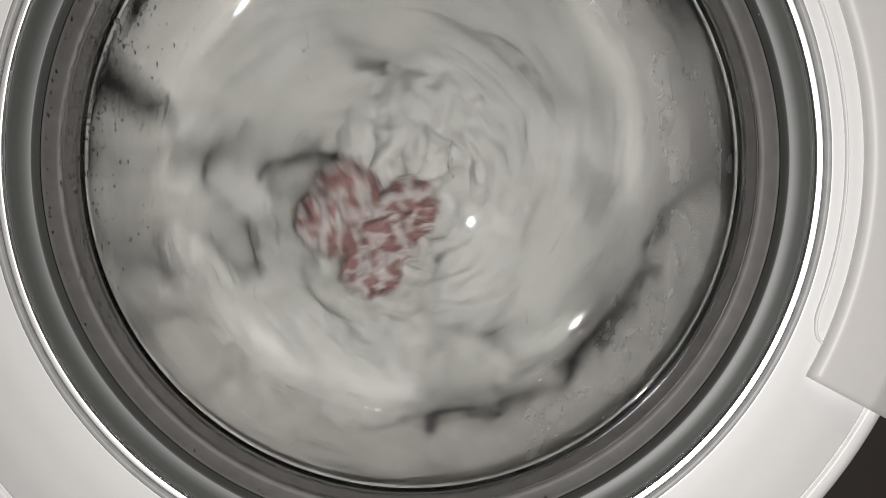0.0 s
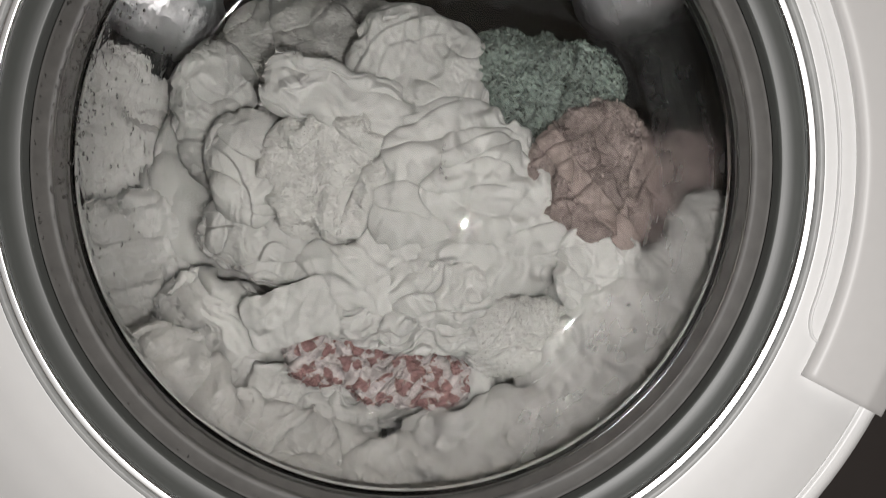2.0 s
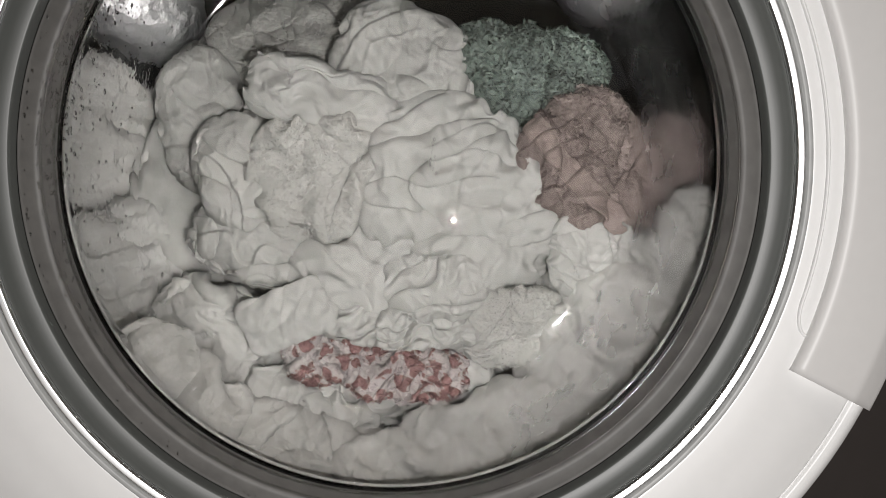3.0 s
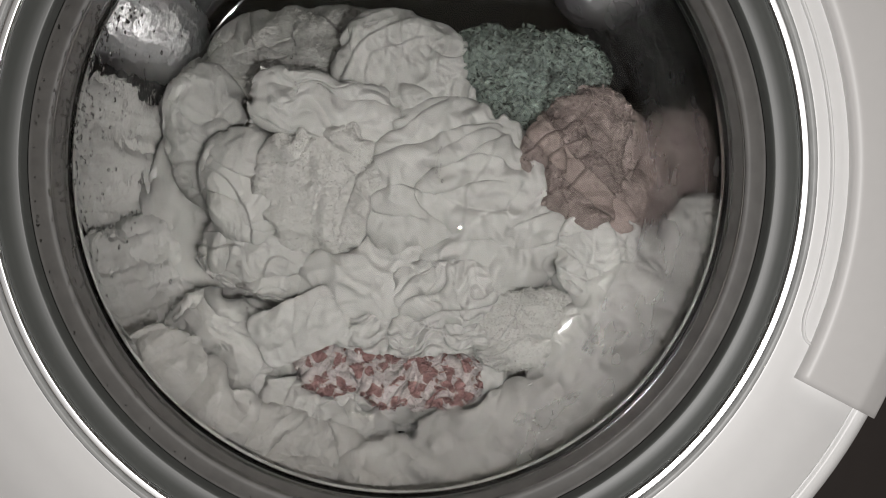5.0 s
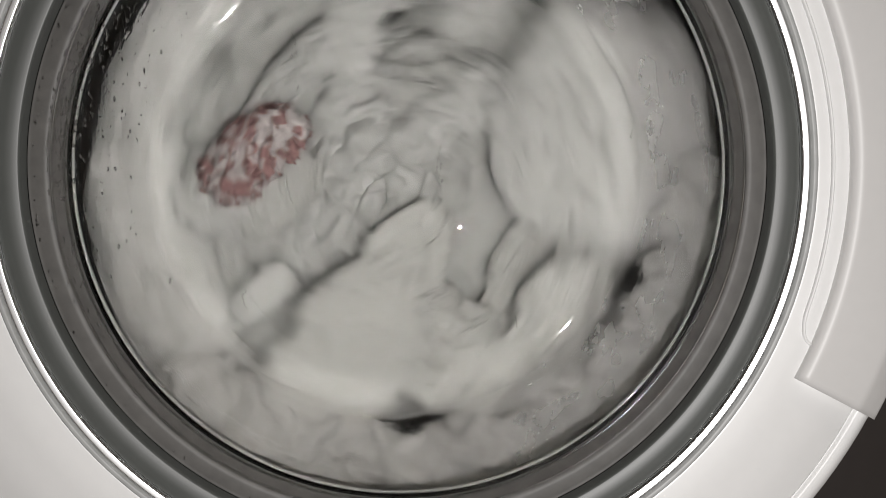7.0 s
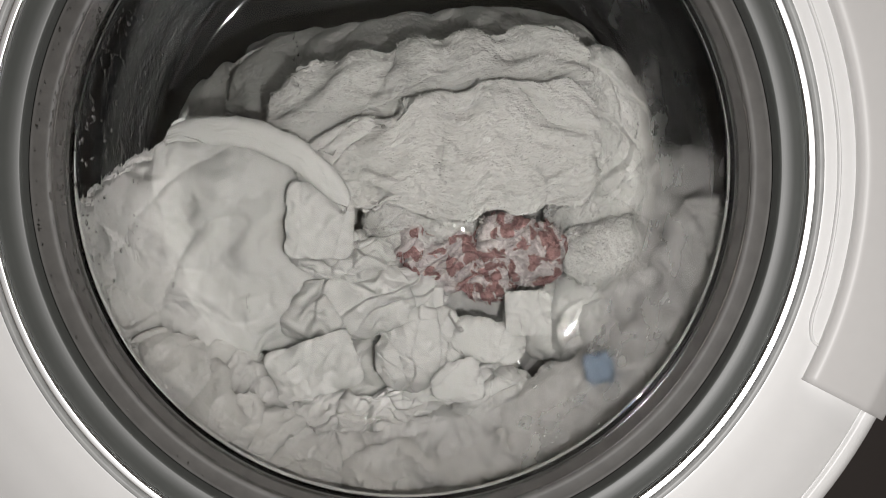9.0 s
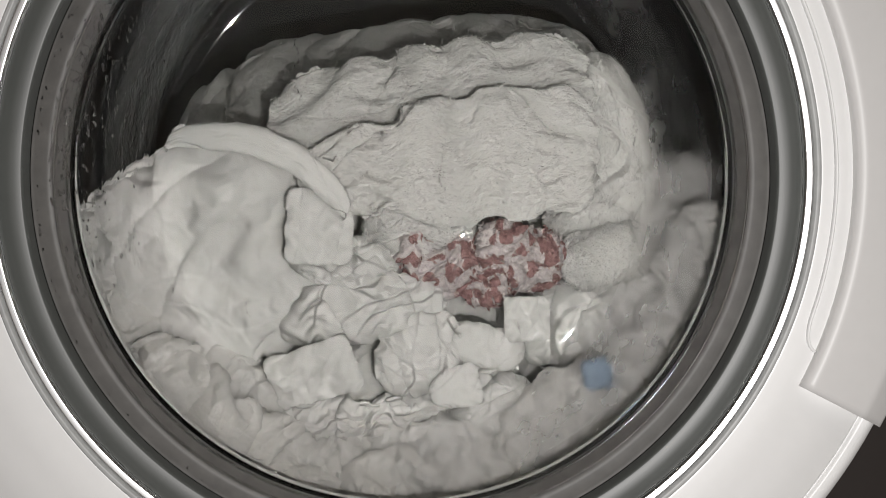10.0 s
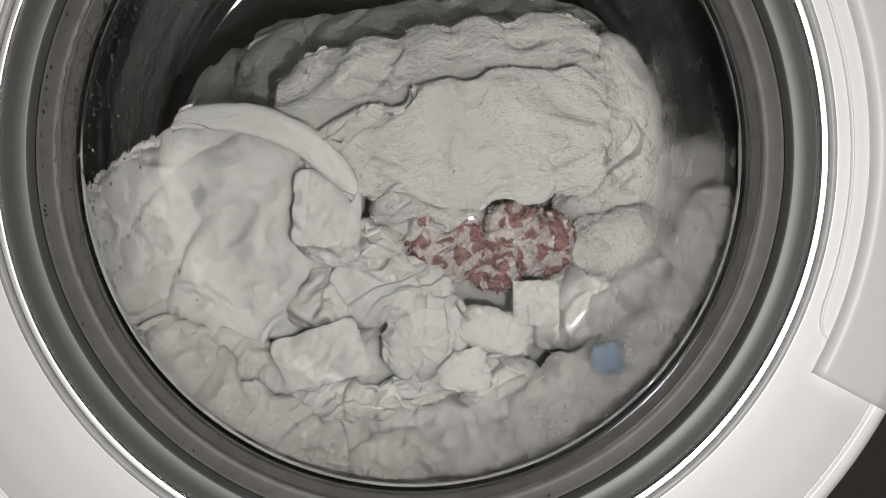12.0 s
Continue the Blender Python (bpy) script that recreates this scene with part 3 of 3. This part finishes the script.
def garment(name, label, kind, seed, size, before, after, power=2.6, taper=0.0, dome=0.022, early=(), late=(), loose=None, band=None, slope=None, arc=0.0):
    """A rigid crumpled piece of laundry. before, after: x, z from the drum's axis, depth and turn in its two resting places."""
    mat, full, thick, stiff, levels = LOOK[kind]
    a, b = size
    thick *= min(1.0, min(a, b) / 0.03)
    p, su, sv = crumple(seed, a, b, full, thick, min(dome, min(a, b) * 0.9), power, taper, levels, stiff)
    p = smooth_grid(p, 0.2)
    if kind in FOLDS:
        p = smooth_grid(billows(p, su, sv, seed, *FOLDS[kind]), 0.1)
    if kind in TUCKS:
        if kind != "fine" and (a * b < 0.0036 or kind != "knit"):
            p, su, sv = finer(p), su / 2, sv / 2
        p = smooth_grid(tucks(p, su, sv, seed, *TUCKS[kind]), 0.06)
    if kind in RUMPLE:
        # small soft rumples between the folds
        i, j = np.meshgrid(np.arange(p.shape[0]) * su, np.arange(p.shape[1]) * sv, indexing="ij")
        i, j = i + 0.006 * lattice(i / 0.015, j / 0.015, seed + 91), j + 0.006 * lattice(i / 0.015 + 9, j / 0.015, seed + 92)
        p[..., 1] += RUMPLE[kind] * (np.abs(lattice(i / 0.011, j / 0.016, seed + 93)) + 0.5 * np.abs(lattice(i / 0.0055 + 3, j / 0.007, seed + 94)) + 0.25 * lattice(i / 0.0028, j / 0.0028, seed + 95))
    # each piece leans its own way, its foremost fold against the glass
    lean = np.random.default_rng(seed + 300).uniform(-0.13, 0.13, 2) * (1.8 if kind == "flat" else 1.0)
    if slope is not None:
        lean[1] = slope
    p[..., 1] += lean[0] * p[..., 0] + lean[1] * p[..., 2]
    p[..., 2] += arc * (1 - (p[..., 0] / a) ** 2)
    p[..., 1] -= p[..., 1].min()
    if kind in PILE:
        rng = np.random.default_rng(seed + 900)
        i, j = np.meshgrid(np.arange(p.shape[0]) * su, np.arange(p.shape[1]) * sv, indexing="ij")
        p[..., 1] -= 0.0004 * lattice(i / 0.0045, j / 0.0045, seed + 80) + 0.0003 * lattice(i / 0.002, j / 0.002, seed + 81)
        p = p + rng.normal(0, 0.00016 if kind != "green" else 0.0007, p.shape)
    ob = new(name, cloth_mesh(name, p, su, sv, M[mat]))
    m = ob.modifiers.new("thickness", "SOLIDIFY")
    m.thickness, m.offset, m.use_rim, m.use_rim_only = 0.0018, -1.0, True, True
    tagged(ob, label, "laundry", "laundry in the drum")
    if band:
        # a woven strip across the piece, a little proud of it
        title, words, i0, i1, of = band
        strip = p[i0:i1].copy()
        strip[..., 1] -= 0.0022
        woven = new(title, cloth_mesh(title, smooth_grid(strip, 0.2), su, sv, M[of]))
        thick_strip = woven.modifiers.new("thickness", "SOLIDIFY")
        thick_strip.thickness, thick_strip.offset = 0.0012, 1.0
        woven.parent = ob
        tagged(woven, words)
    if kind in PILE:
        loops = new("pile", pile(p, su, sv, seed, kind))
        loops.data.materials.append(M[mat])
        loops.parent = ob
        tagged(loops, kind="stuff")
    laundry.append((ob, before, after, early, late, loose))
    return ob


garment("duvet_cover", "white duvet cover deep in the pile", "knit", 11, (0.1197, 0.0834), (-0.0478, -0.017, 0.114, 10), (-0.0364, -0.0772, 0.123, -5), loose=(0.0, 0.0, 0.12))
garment("bed_sheet", "white bed sheet deep in the pile", "knit", 12, (0.0887, 0.0887), (0.0608, -0.0958, 0.124, 40), (0.0694, -0.0471, 0.126, 70), loose=(0.07, 0.06, 0.125))
garment("bed_sheet", "white bed sheet deep in the load", "knit", 13, (0.0968, 0.0744), (-0.0921, -0.0818, 0.128, -30), (-0.1117, -0.0913, 0.128, 0), loose=(0.02, 0.09, 0.13))
garment("shirt", "wrinkled wet white cotton shirt pressed on the glass", "fine", 14, (0.0642, 0.0541), (0.0381, -0.0175, 0.078, -35), (0.0152, -0.0553, 0.191, -35), power=2.4, dome=0.016)
garment("shirt", "smooth wet white cotton shirt in the wash", "smooth", 15, (0.0559, 0.0288), (-0.0097, -0.0567, 0.079, 12), (-0.0039, -0.067, 0.203, 12), dome=0.01, power=3)
garment("undershirt", "tightly crumpled white cotton undershirt", "crinkle", 16, (0.0353, 0.0236), (0.0211, -0.0683, 0.076, 0), (0.0084, -0.0705, 0.215, 0))
garment("towel", "white terry hand towel, soaked", "terry", 17, (0.0422, 0.0388), (-0.0398, -0.0031, 0.077, 20), (-0.0159, -0.0509, 0.227, 20), power=3, dome=0.014)
garment("sleeve", "rolled white knit sleeve", "knit", 18, (0.0272, 0.0374), (-0.0858, -0.0038, 0.081, 15), (-0.0343, -0.0511, 0.239, 15))
garment("sleeve", "twisted white knit sleeve", "knit", 19, (0.0358, 0.0222), (-0.0838, -0.0423, 0.083, -20), (-0.0335, -0.0627, 0.251, -20))
garment("pillowcase", "folded smooth white pillowcase", "smooth", 20, (0.0442, 0.0204), (-0.0396, 0.0386, 0.081, -15), (-0.0158, -0.0384, 0.155, -15), dome=0.01, power=3.5)
garment("jumper", "bunched white knit jumper", "knit", 21, (0.0485, 0.0364), (0.0107, 0.0563, 0.09, -25), (0.0043, -0.0331, 0.167, -25))
garment("towel", "white terry towel at the back of the pile", "terry", 22, (0.0621, 0.0329), (-0.055, 0.0798, 0.118, 0), (-0.022, -0.0261, 0.179, 0), slope=0.8)
garment("sock", "coiled white knit sock", "knit", 23, (0.0293, 0.0436), (-0.1126, 0.0286, 0.104, 15), (-0.045, -0.0414, 0.191, 15))
garment("undershirt", "wet white cotton undershirt", "cotton", 24, (0.0292, 0.0585), (-0.150, 0.0180, 0.148, 0), (-0.0608, -0.0493, 0.203, 0), power=2.1, slope=0.5)
garment("napkin", "crumpled white cotton napkin", "cotton", 25, (0.0396, 0.0396), (-0.1514, -0.0525, 0.128, 0), (-0.1517, -0.0882, 0.092, 40))
garment("pocket_square", "flat folded white cotton square", "flat", 26, (0.0261, 0.0164), (-0.0622, -0.0803, 0.072, 22), (-0.0522, -0.1057, 0.077, 20), power=9, dome=0.0025)
garment("spotted_towel", "rose and white spotted towel, rolled", "leopard", 27, (0.0271, 0.0197), (-0.0396, -0.1038, 0.08, 10), (0.0640, -0.0405, 0.078, -15), dome=0.013, early=((0.0, -0.042, -0.0219, 60, 0.073), (0.2, -0.026, -0.055, 40, 0.073), (0.3, -0.028, -0.068, 35, 0.073), (0.4, -0.022, -0.077, 30, 0.073), (0.5, -0.043, -0.087, 20, 0.073), (0.6, -0.055, -0.088, 12, 0.073), (0.9, -0.042, -0.1045, 8, 0.073)), late=((6.2, 0.0825, -0.045, 70, 0.073), (6.4, 0.0725, -0.0056, 110, 0.073), (6.5, 0.0533, 0.0006, 140, 0.073), (6.7, 0.0154, -0.0281, 200, 0.073), (7.0, -0.0194, -0.0666, 260, 0.073)))
garment("spotted_towel", "rose and white spotted towel, folded", "leopard", 28, (0.0374, 0.0187), (0.004, -0.1181, 0.081, -5), (0.0290, -0.0475, 0.08, -20), dome=0.013, early=((0.0, -0.0136, -0.0374, 60, 0.073), (0.2, 0.011, -0.030, 50, 0.073), (0.3, 0.006, -0.045, 42, 0.073), (0.4, 0.021, -0.055, 32, 0.073), (0.5, 0.021, -0.084, 15, 0.073), (0.6, 0.006, -0.098, 5, 0.073), (0.9, 0.004, -0.1165, -3, 0.073)), late=((6.2, 0.0984, -0.0224, 70, 0.073), (6.4, 0.0882, 0.0135, 110, 0.073), (6.5, 0.0802, 0.0119, 140, 0.073), (6.7, 0.0441, -0.0344, 200, 0.073), (7.0, 0.0029, -0.0794, 260, 0.073)))
garment("flannel", "small white terry flannel", "terry", 29, (0.033, 0.0262), (0.0657, -0.0918, 0.083, 0), (0.0070, -0.0255, 0.085, -15))
garment("blouse", "white blouse with a frilled hem", "crinkle", 30, (0.0488, 0.0141), (0.0025, -0.0895, 0.076, -6), (-0.0246, -0.1336, 0.082, 0))
garment("sock", "white cotton sock, wet", "smooth", 31, (0.0265, 0.0272), (0.1106, -0.0505, 0.081, 0), (0.0085, -0.0958, 0.076, -10), dome=0.014)
garment("sheet", "wet white bed sheet in long folds", "knit", 32, (0.0514, 0.0394), (0.1141, -0.1022, 0.074, 45), (0.1369, -0.0834, 0.092, 60))
garment("sheet", "white sheet pressed against the seal", "knit", 33, (0.0417, 0.0487), (0.161, -0.0842, 0.077, 0), (0.1635, -0.0288, 0.102, 0))
garment("towel", "white terry towel under the pile", "knit", 34, (0.0619, 0.0293), (0.0571, -0.1512, 0.076, 15), (0.0876, -0.1376, 0.077, 30))
garment("vest", "white cotton vest under the pile", "cotton", 35, (0.0519, 0.026), (0.0024, -0.173, 0.079, 0), (0.0135, -0.1568, 0.079, 0))
garment("bathrobe", "white bathrobe end under the pile", "knit", 36, (0.0516, 0.0327), (-0.0613, -0.1499, 0.087, -25), (-0.0948, -0.1329, 0.088, -35))
garment("nightshirt", "white nightshirt behind the wet glass", "knit", 37, (0.0381, 0.0415), (-0.1145, -0.1015, 0.09, -20), (-0.1336, -0.1143, 0.093, -40))
garment("cushion_cover", "white cushion cover behind the wet glass", "knit", 38, (0.0387, 0.0457), (-0.1622, -0.0995, 0.118, 10), (-0.0649, -0.0799, 0.155, 10))
garment("cloth", "white cloth under the pile", "knit", 39, (0.0455, 0.0315), (-0.1172, -0.1553, 0.096, -40), (-0.0469, -0.0966, 0.167, -40))
garment("cloth", "white cloth against the seal, wet", "knit", 40, (0.0533, 0.0312), (-0.186, 0.0200, 0.128, 268), (-0.1666, -0.0604, 0.075, 290), dome=0.01, power=2.1, slope=0.65)
garment("cloth", "wet white cloth end by the door seal", "knit", 41, (0.0517, 0.0303), (-0.1717, -0.0728, 0.098, 293), (-0.1448, -0.1046, 0.066, 306), dome=0.01, power=2.2, slope=0.65)
garment("cloth", "soaked white cloth pressed into the seal", "knit", 42, (0.0474, 0.0278), (-0.1206, -0.1247, 0.046, 316), (-0.1218, -0.1254, 0.046, 316), dome=0.01, power=3, slope=0.65)
garment("cloth", "white cloth against the seal, wet", "knit", 43, (0.0468, 0.0275), (-0.0624, -0.162, 0.054, 339), (-0.0631, -0.1625, 0.054, 339), dome=0.01, power=3, slope=0.5)
garment("cloth", "wet white cloth end by the door seal", "knit", 44, (0.0471, 0.0276), (0.0062, -0.1759, 0.058, 362), (0.0055, -0.1761, 0.058, 362), dome=0.01, power=3, slope=0.35)
garment("cloth", "soaked white cloth pressed into the seal", "knit", 45, (0.0474, 0.0278), (0.0756, -0.1608, 0.061, 385), (0.0749, -0.1612, 0.061, 385), dome=0.01, power=3, slope=0.3)
garment("cloth", "white cloth against the seal, wet", "knit", 46, (0.0468, 0.0275), (0.1306, -0.1166, 0.060, 408), (0.1301, -0.1173, 0.060, 408), dome=0.01, power=3, slope=0.3)
garment("cloth", "wet white cloth end by the door seal", "knit", 47, (0.0471, 0.0276), (0.1658, -0.0565, 0.062, 431), (0.1661, -0.0571, 0.062, 431), dome=0.01, power=3, slope=0.3)
garment("sheet", "white sheet folded under the pile", "knit", 48, (0.0703, 0.0352), (-0.0072, -0.1204, 0.098, 0), (-0.0026, -0.1212, 0.092, 0))
garment("pillowcase", "damp white pillowcase under the pile", "knit", 49, (0.0424, 0.0353), (0.1037, -0.072, 0.1, 20), (0.1029, -0.0782, 0.102, 0))
garment("pillowcase", "damp white pillowcase low in the load", "knit", 50, (0.0532, 0.0319), (-0.0786, -0.1042, 0.102, -20), (-0.0736, -0.1379, 0.094, -15))
garment("bath_mat", "pale green chenille bath mat", "green", 51, (0.049, 0.0315), (0.0770, 0.0510, 0.096, -10), (0.0334, -0.0351, 0.203, -10), power=3, loose=(0.05, 0.0, 0.2), late=((5.6, 0.056, 0.082, 8, 0.096), (5.8, 0.0, 0.088, 40, 0.096), (5.9, -0.038, 0.082, 58, 0.096), (6.0, -0.058, 0.068, 75, 0.096), (6.2, -0.13, 0.0, 125, 0.12), (6.4, -0.10, -0.09, 175, 0.17), (6.7, 0.05, -0.09, 250, 0.2)))
garment("towel", "beige terry towel with a woven band", "beige", 52, (0.039, 0.0424), (0.1104, 0.0009, 0.08, 43), (0.0442, -0.0497, 0.215, 43), dome=0.012, loose=(0.06, 0.0, 0.2), band=("woven_band", "smooth beige woven band", 52, 82, "beige_band"), late=((5.6, 0.102, 0.032, 60, 0.078), (5.7, 0.088, 0.046, 66, 0.078), (5.8, 0.066, 0.056, 73, 0.078), (5.9, 0.050, 0.066, 87, 0.078), (6.0, 0.036, 0.078, 107, 0.078), (6.2, -0.055, 0.070, 155, 0.078), (6.4, -0.10, -0.02, 208, 0.16), (6.7, -0.02, -0.10, 293, 0.19)))
garment("towel", "beige terry towel behind the wet glass", "beige", 53, (0.0403, 0.0385), (0.1519, -0.007, 0.096, 0), (0.0608, -0.0521, 0.227, 0), power=3, loose=(0.08, 0.0, 0.2), late=((5.6, 0.146, 0.037, 16, 0.094), (5.8, 0.122, 0.072, 30, 0.094), (6.0, 0.080, 0.098, 48, 0.094), (6.2, -0.030, 0.098, 95, 0.11), (6.4, -0.12, 0.045, 140, 0.18), (6.7, -0.09, -0.08, 210, 0.2)))
garment("pyjama_top", "grey-white pyjama top in shade", "knit", 54, (0.0413, 0.03), (-0.105, 0.062, 0.14, 20), (-0.0517, -0.0275, 0.239, 20), slope=0.6)
garment("bath_towel", "thick white terry bath towel, flap folded over", "flap", 55, (0.0845, 0.0365), (-0.041, -0.0538, 0.251, 6), (0.0224, 0.0125, 0.074, 6), taper=0.42, dome=0.004, power=2.7, loose=(0.098, -0.029, 0.082))
garment("bath_towel", "thick white terry bath towel, second layer", "flap", 56, (0.0939, 0.0365), (-0.0446, -0.0465, 0.155, 10), (0.0136, 0.045, 0.088, 10), slope=0.3, dome=0.006, power=2.8, loose=(0.088, 0.14, 0.09))
garment("bath_towel", "thick white terry bath towel behind the flap", "terry", 57, (0.1235, 0.0502), (-0.0481, -0.0407, 0.167, 6), (0.0047, 0.0644, 0.135, 6), slope=0.8, loose=(-0.087, 0.091, 0.098))
garment("bath_towel", "white terry bath towel in layers", "terry", 58, (0.0619, 0.0454), (-0.0902, -0.0454, 0.179, 35), (-0.1004, 0.0487, 0.16, 35), slope=0.9, loose=(0.126, 0.094, 0.082))
garment("hand_towel", "white terry hand towel beside the glass edge", "terry", 59, (0.0401, 0.0733), (-0.0044, -0.0589, 0.191, 10), (0.1141, 0.0038, 0.09, 10), loose=(-0.034, 0.082, 0.09))
garment("face_towel", "rolled edge of a white terry face towel", "terry", 60, (0.0309, 0.0189), (-0.0037, -0.0721, 0.203, 10), (0.1158, -0.0402, 0.081, 10), loose=(0.164, 0.048, 0.098))
garment("t_shirt", "wet white cotton t-shirt", "smooth", 61, (0.0739, 0.0687), (-0.0931, -0.0721, 0.215, 18), (-0.1078, -0.0403, 0.086, 18), power=2.5, dome=0.014, loose=(0.0, 0.123, 0.082))
garment("waistband", "white cotton waistband in a curve", "band", 62, (0.0540, 0.0090), (-0.0868, -0.0551, 0.227, -16), (-0.081, 0.0035, 0.073, -21), arc=0.018, dome=0.004, power=3.5, loose=(0.165, -0.012, 0.09))
garment("strap", "flat white cotton strap", "flat", 63, (0.0184, 0.0209), (-0.069, -0.067, 0.239, -2), (-0.0475, -0.0232, 0.074, -2), power=9, dome=0.002, loose=(0.034, 0.082, 0.098))
garment("shorts", "crumpled white cotton shorts", "fine", 64, (0.0509, 0.021), (-0.0608, -0.0811, 0.251, 8), (-0.0271, -0.0705, 0.076, 8), dome=0.014, loose=(-0.134, 0.1, 0.082))
garment("collar", "small crumpled white collar", "crinkle", 65, (0.0341, 0.0171), (-0.0633, -0.0733, 0.155, -15), (-0.0333, -0.0443, 0.079, -15), loose=(0.087, 0.091, 0.09))
garment("tag_cushion", "small square white cotton pad", "flat", 66, (0.0126, 0.0126), (-0.0233, -0.0823, 0.167, 2), (0.0667, -0.0745, 0.074, 2), power=9, dome=0.002, loose=(-0.082, 0.131, 0.098))
garment("sock", "white cotton sock end", "flat", 67, (0.0216, 0.0129), (-0.032, -0.0871, 0.179, -12), (0.045, -0.0902, 0.075, -12), dome=0.006, loose=(0.087, 0.038, 0.082))
garment("napkin", "folded white cotton napkin", "flat", 68, (0.0148, 0.0123), (-0.0391, -0.0939, 0.191, 15), (0.0272, -0.1129, 0.074, 15), dome=0.004, power=3.5, taper=0.3, loose=(-0.03, 0.16, 0.09))
garment("blouse", "gathered white cotton blouse", "crinkle", 69, (0.0258, 0.024), (-0.0294, -0.0993, 0.203, 60), (0.0515, -0.131, 0.082, 60), loose=(0.133, 0.011, 0.098))
garment("wash_cloth", "faded blue cloth behind the wet glass", "blue", 70, (0.0087, 0.0087), (-0.0077, -0.0914, 0.215, 10), (0.1057, -0.1048, 0.066, 10), power=4, dome=0.004)


# ---- what moves ----
TURN = [(0.0, 150), (0.1, 132), (0.2, 113), (0.3, 94), (0.4, 75), (0.5, 56), (0.6, 37), (0.7, 19), (0.8, 6), (0.9, 0), (1.0, -3), (1.5, -4), (2.0, -2), (2.5, 0), (3.2, 1), (4.8, 3), (5.3, 5), (5.4, 8),
        (5.5, 12), (5.6, 17), (5.7, 23), (5.8, 30), (5.9, 40), (6.0, 51), (6.1, 62), (6.2, 75), (6.3, 89)]
HUB = -0.012     # the pile goes round a point a little below the drum's axis


def along(rows, t):
    for (t0, a), (t1, b) in zip(rows, rows[1:]):
        if t <= t1:
            k = (t - t0) / (t1 - t0)
            return a + (b - a) * k
    return rows[-1][1]


def nearest(angle, wanted):
    return angle + 360 * round((wanted - angle) / 360)


STILL = [0.9, 1.0, 1.5, 2.0, 2.5, 3.2, 4.8, 5.3]
TIMES = [i / 10 for i in range(0, 9)] + STILL + [i / 10 for i in range(54, 84)] + [8.5, 12.0]


SPREAD = [(0.0, 1.0), (0.3, 1.0), (0.6, 0.0), (6.2, 0.0), (6.5, 1.0), (7.6, 1.0), (8.2, 0.0), (12.0, 0.0)]
LOOSE = [(0.0, 1.0), (0.45, 1.0), (0.7, 0.0), (6.12, 0.0), (6.4, 1.0), (12.0, 1.0)]


def place(before, after, t, loose):
    (x0, z0, y0, r0), (x1, z1, y1, r1) = before, after
    if loose:
        # pieces buried in the pile come loose while it tumbles
        k = along(LOOSE, t)
        x0 += (loose[0] - x0) * k
        z0 += (loose[1] - z0) * k
        y0 += (loose[2] - y0) * k
    d0, d1 = math.hypot(x0, z0 - HUB), math.hypot(x1, z1 - HUB)
    a0, a1 = math.degrees(math.atan2(z0 - HUB, x0)), math.degrees(math.atan2(z1 - HUB, x1))
    if t <= 6.3:
        w = min(1.0, max(0.45, (d0 - 0.02) / 0.06)) if t < 0.9 else 1.0
        if t < 0.9:
            # the lower part of the pile comes to rest first
            rest = min(1.0, max(0.0, (-z0 - 0.3 * x0 + 0.02) / 0.06)) 
            w *= 1 - 0.85 * rest * min(1.0, t / 0.4)
        turn = along(TURN, t) * w
        d, a, y, r = d0, a0 + turn, y0, r0 + turn
    else:
        s = min(1.0, (t - 6.3) / 1.95)
        g = 1 - (1 - s) ** 1.7
        e = s * s * (3 - 2 * s)
        start = a0 + 89
        end = nearest(a1, start + 320)
        a = start + (end - start) * g
        last = nearest(r1, r0 + 89 + 320)
        r = r0 + 89 + (last - r0 - 89) * g
        d, y = d0 + (d1 - d0) * e, y0 + (y1 - y0) * e
    return d * math.cos(radians(a)), HUB + d * math.sin(radians(a)), y, r


def motions():
    walk(drum, [(t, pose(0, 0, 0, 0, -along(TURN + [(8.2, 420), (12.0, 422)], t), 0)) for t in TIMES])
    for ob, before, after, early, late, loose in laundry:
        rows = []
        for t in TIMES:
            x, z, y, r = place(before, after, t, loose)
            free = along(SPREAD, t)
            if math.hypot(before[0] - after[0], before[1] - after[1]) < 0.003:
                # ends caught at the seal only sway while the load turns
                sway = radians(11 * free * math.sin(t * 12))
                x = before[0] * math.cos(sway) - before[1] * math.sin(sway)
                z = before[0] * math.sin(sway) + before[1] * math.cos(sway)
                y, r = before[2], before[3] + math.degrees(sway)
            if not early:
                y += 0.014 * free
            for path in (early, late):
                if path and path[0][0] <= t <= path[-1][0]:
                    k = min(1.0, (path[-1][0] - t) / 0.3)
                    if path[0][0] > 0:
                        k = min(k, (t - path[0][0]) / 0.1)
                    x += k * (along([(q[0], q[1]) for q in path], t) - x)
                    z += k * (along([(q[0], q[2]) for q in path], t) - z)
                    turn = along([(q[0], q[3]) for q in path], t)
                    r += k * (nearest(turn, r) - r)
                    y += k * (along([(q[0], q[4]) for q in path], t) - y)
            rows.append((t, pose(x, y, H + z, 0, -r, 0)))
        walk(ob, rows)


motions()
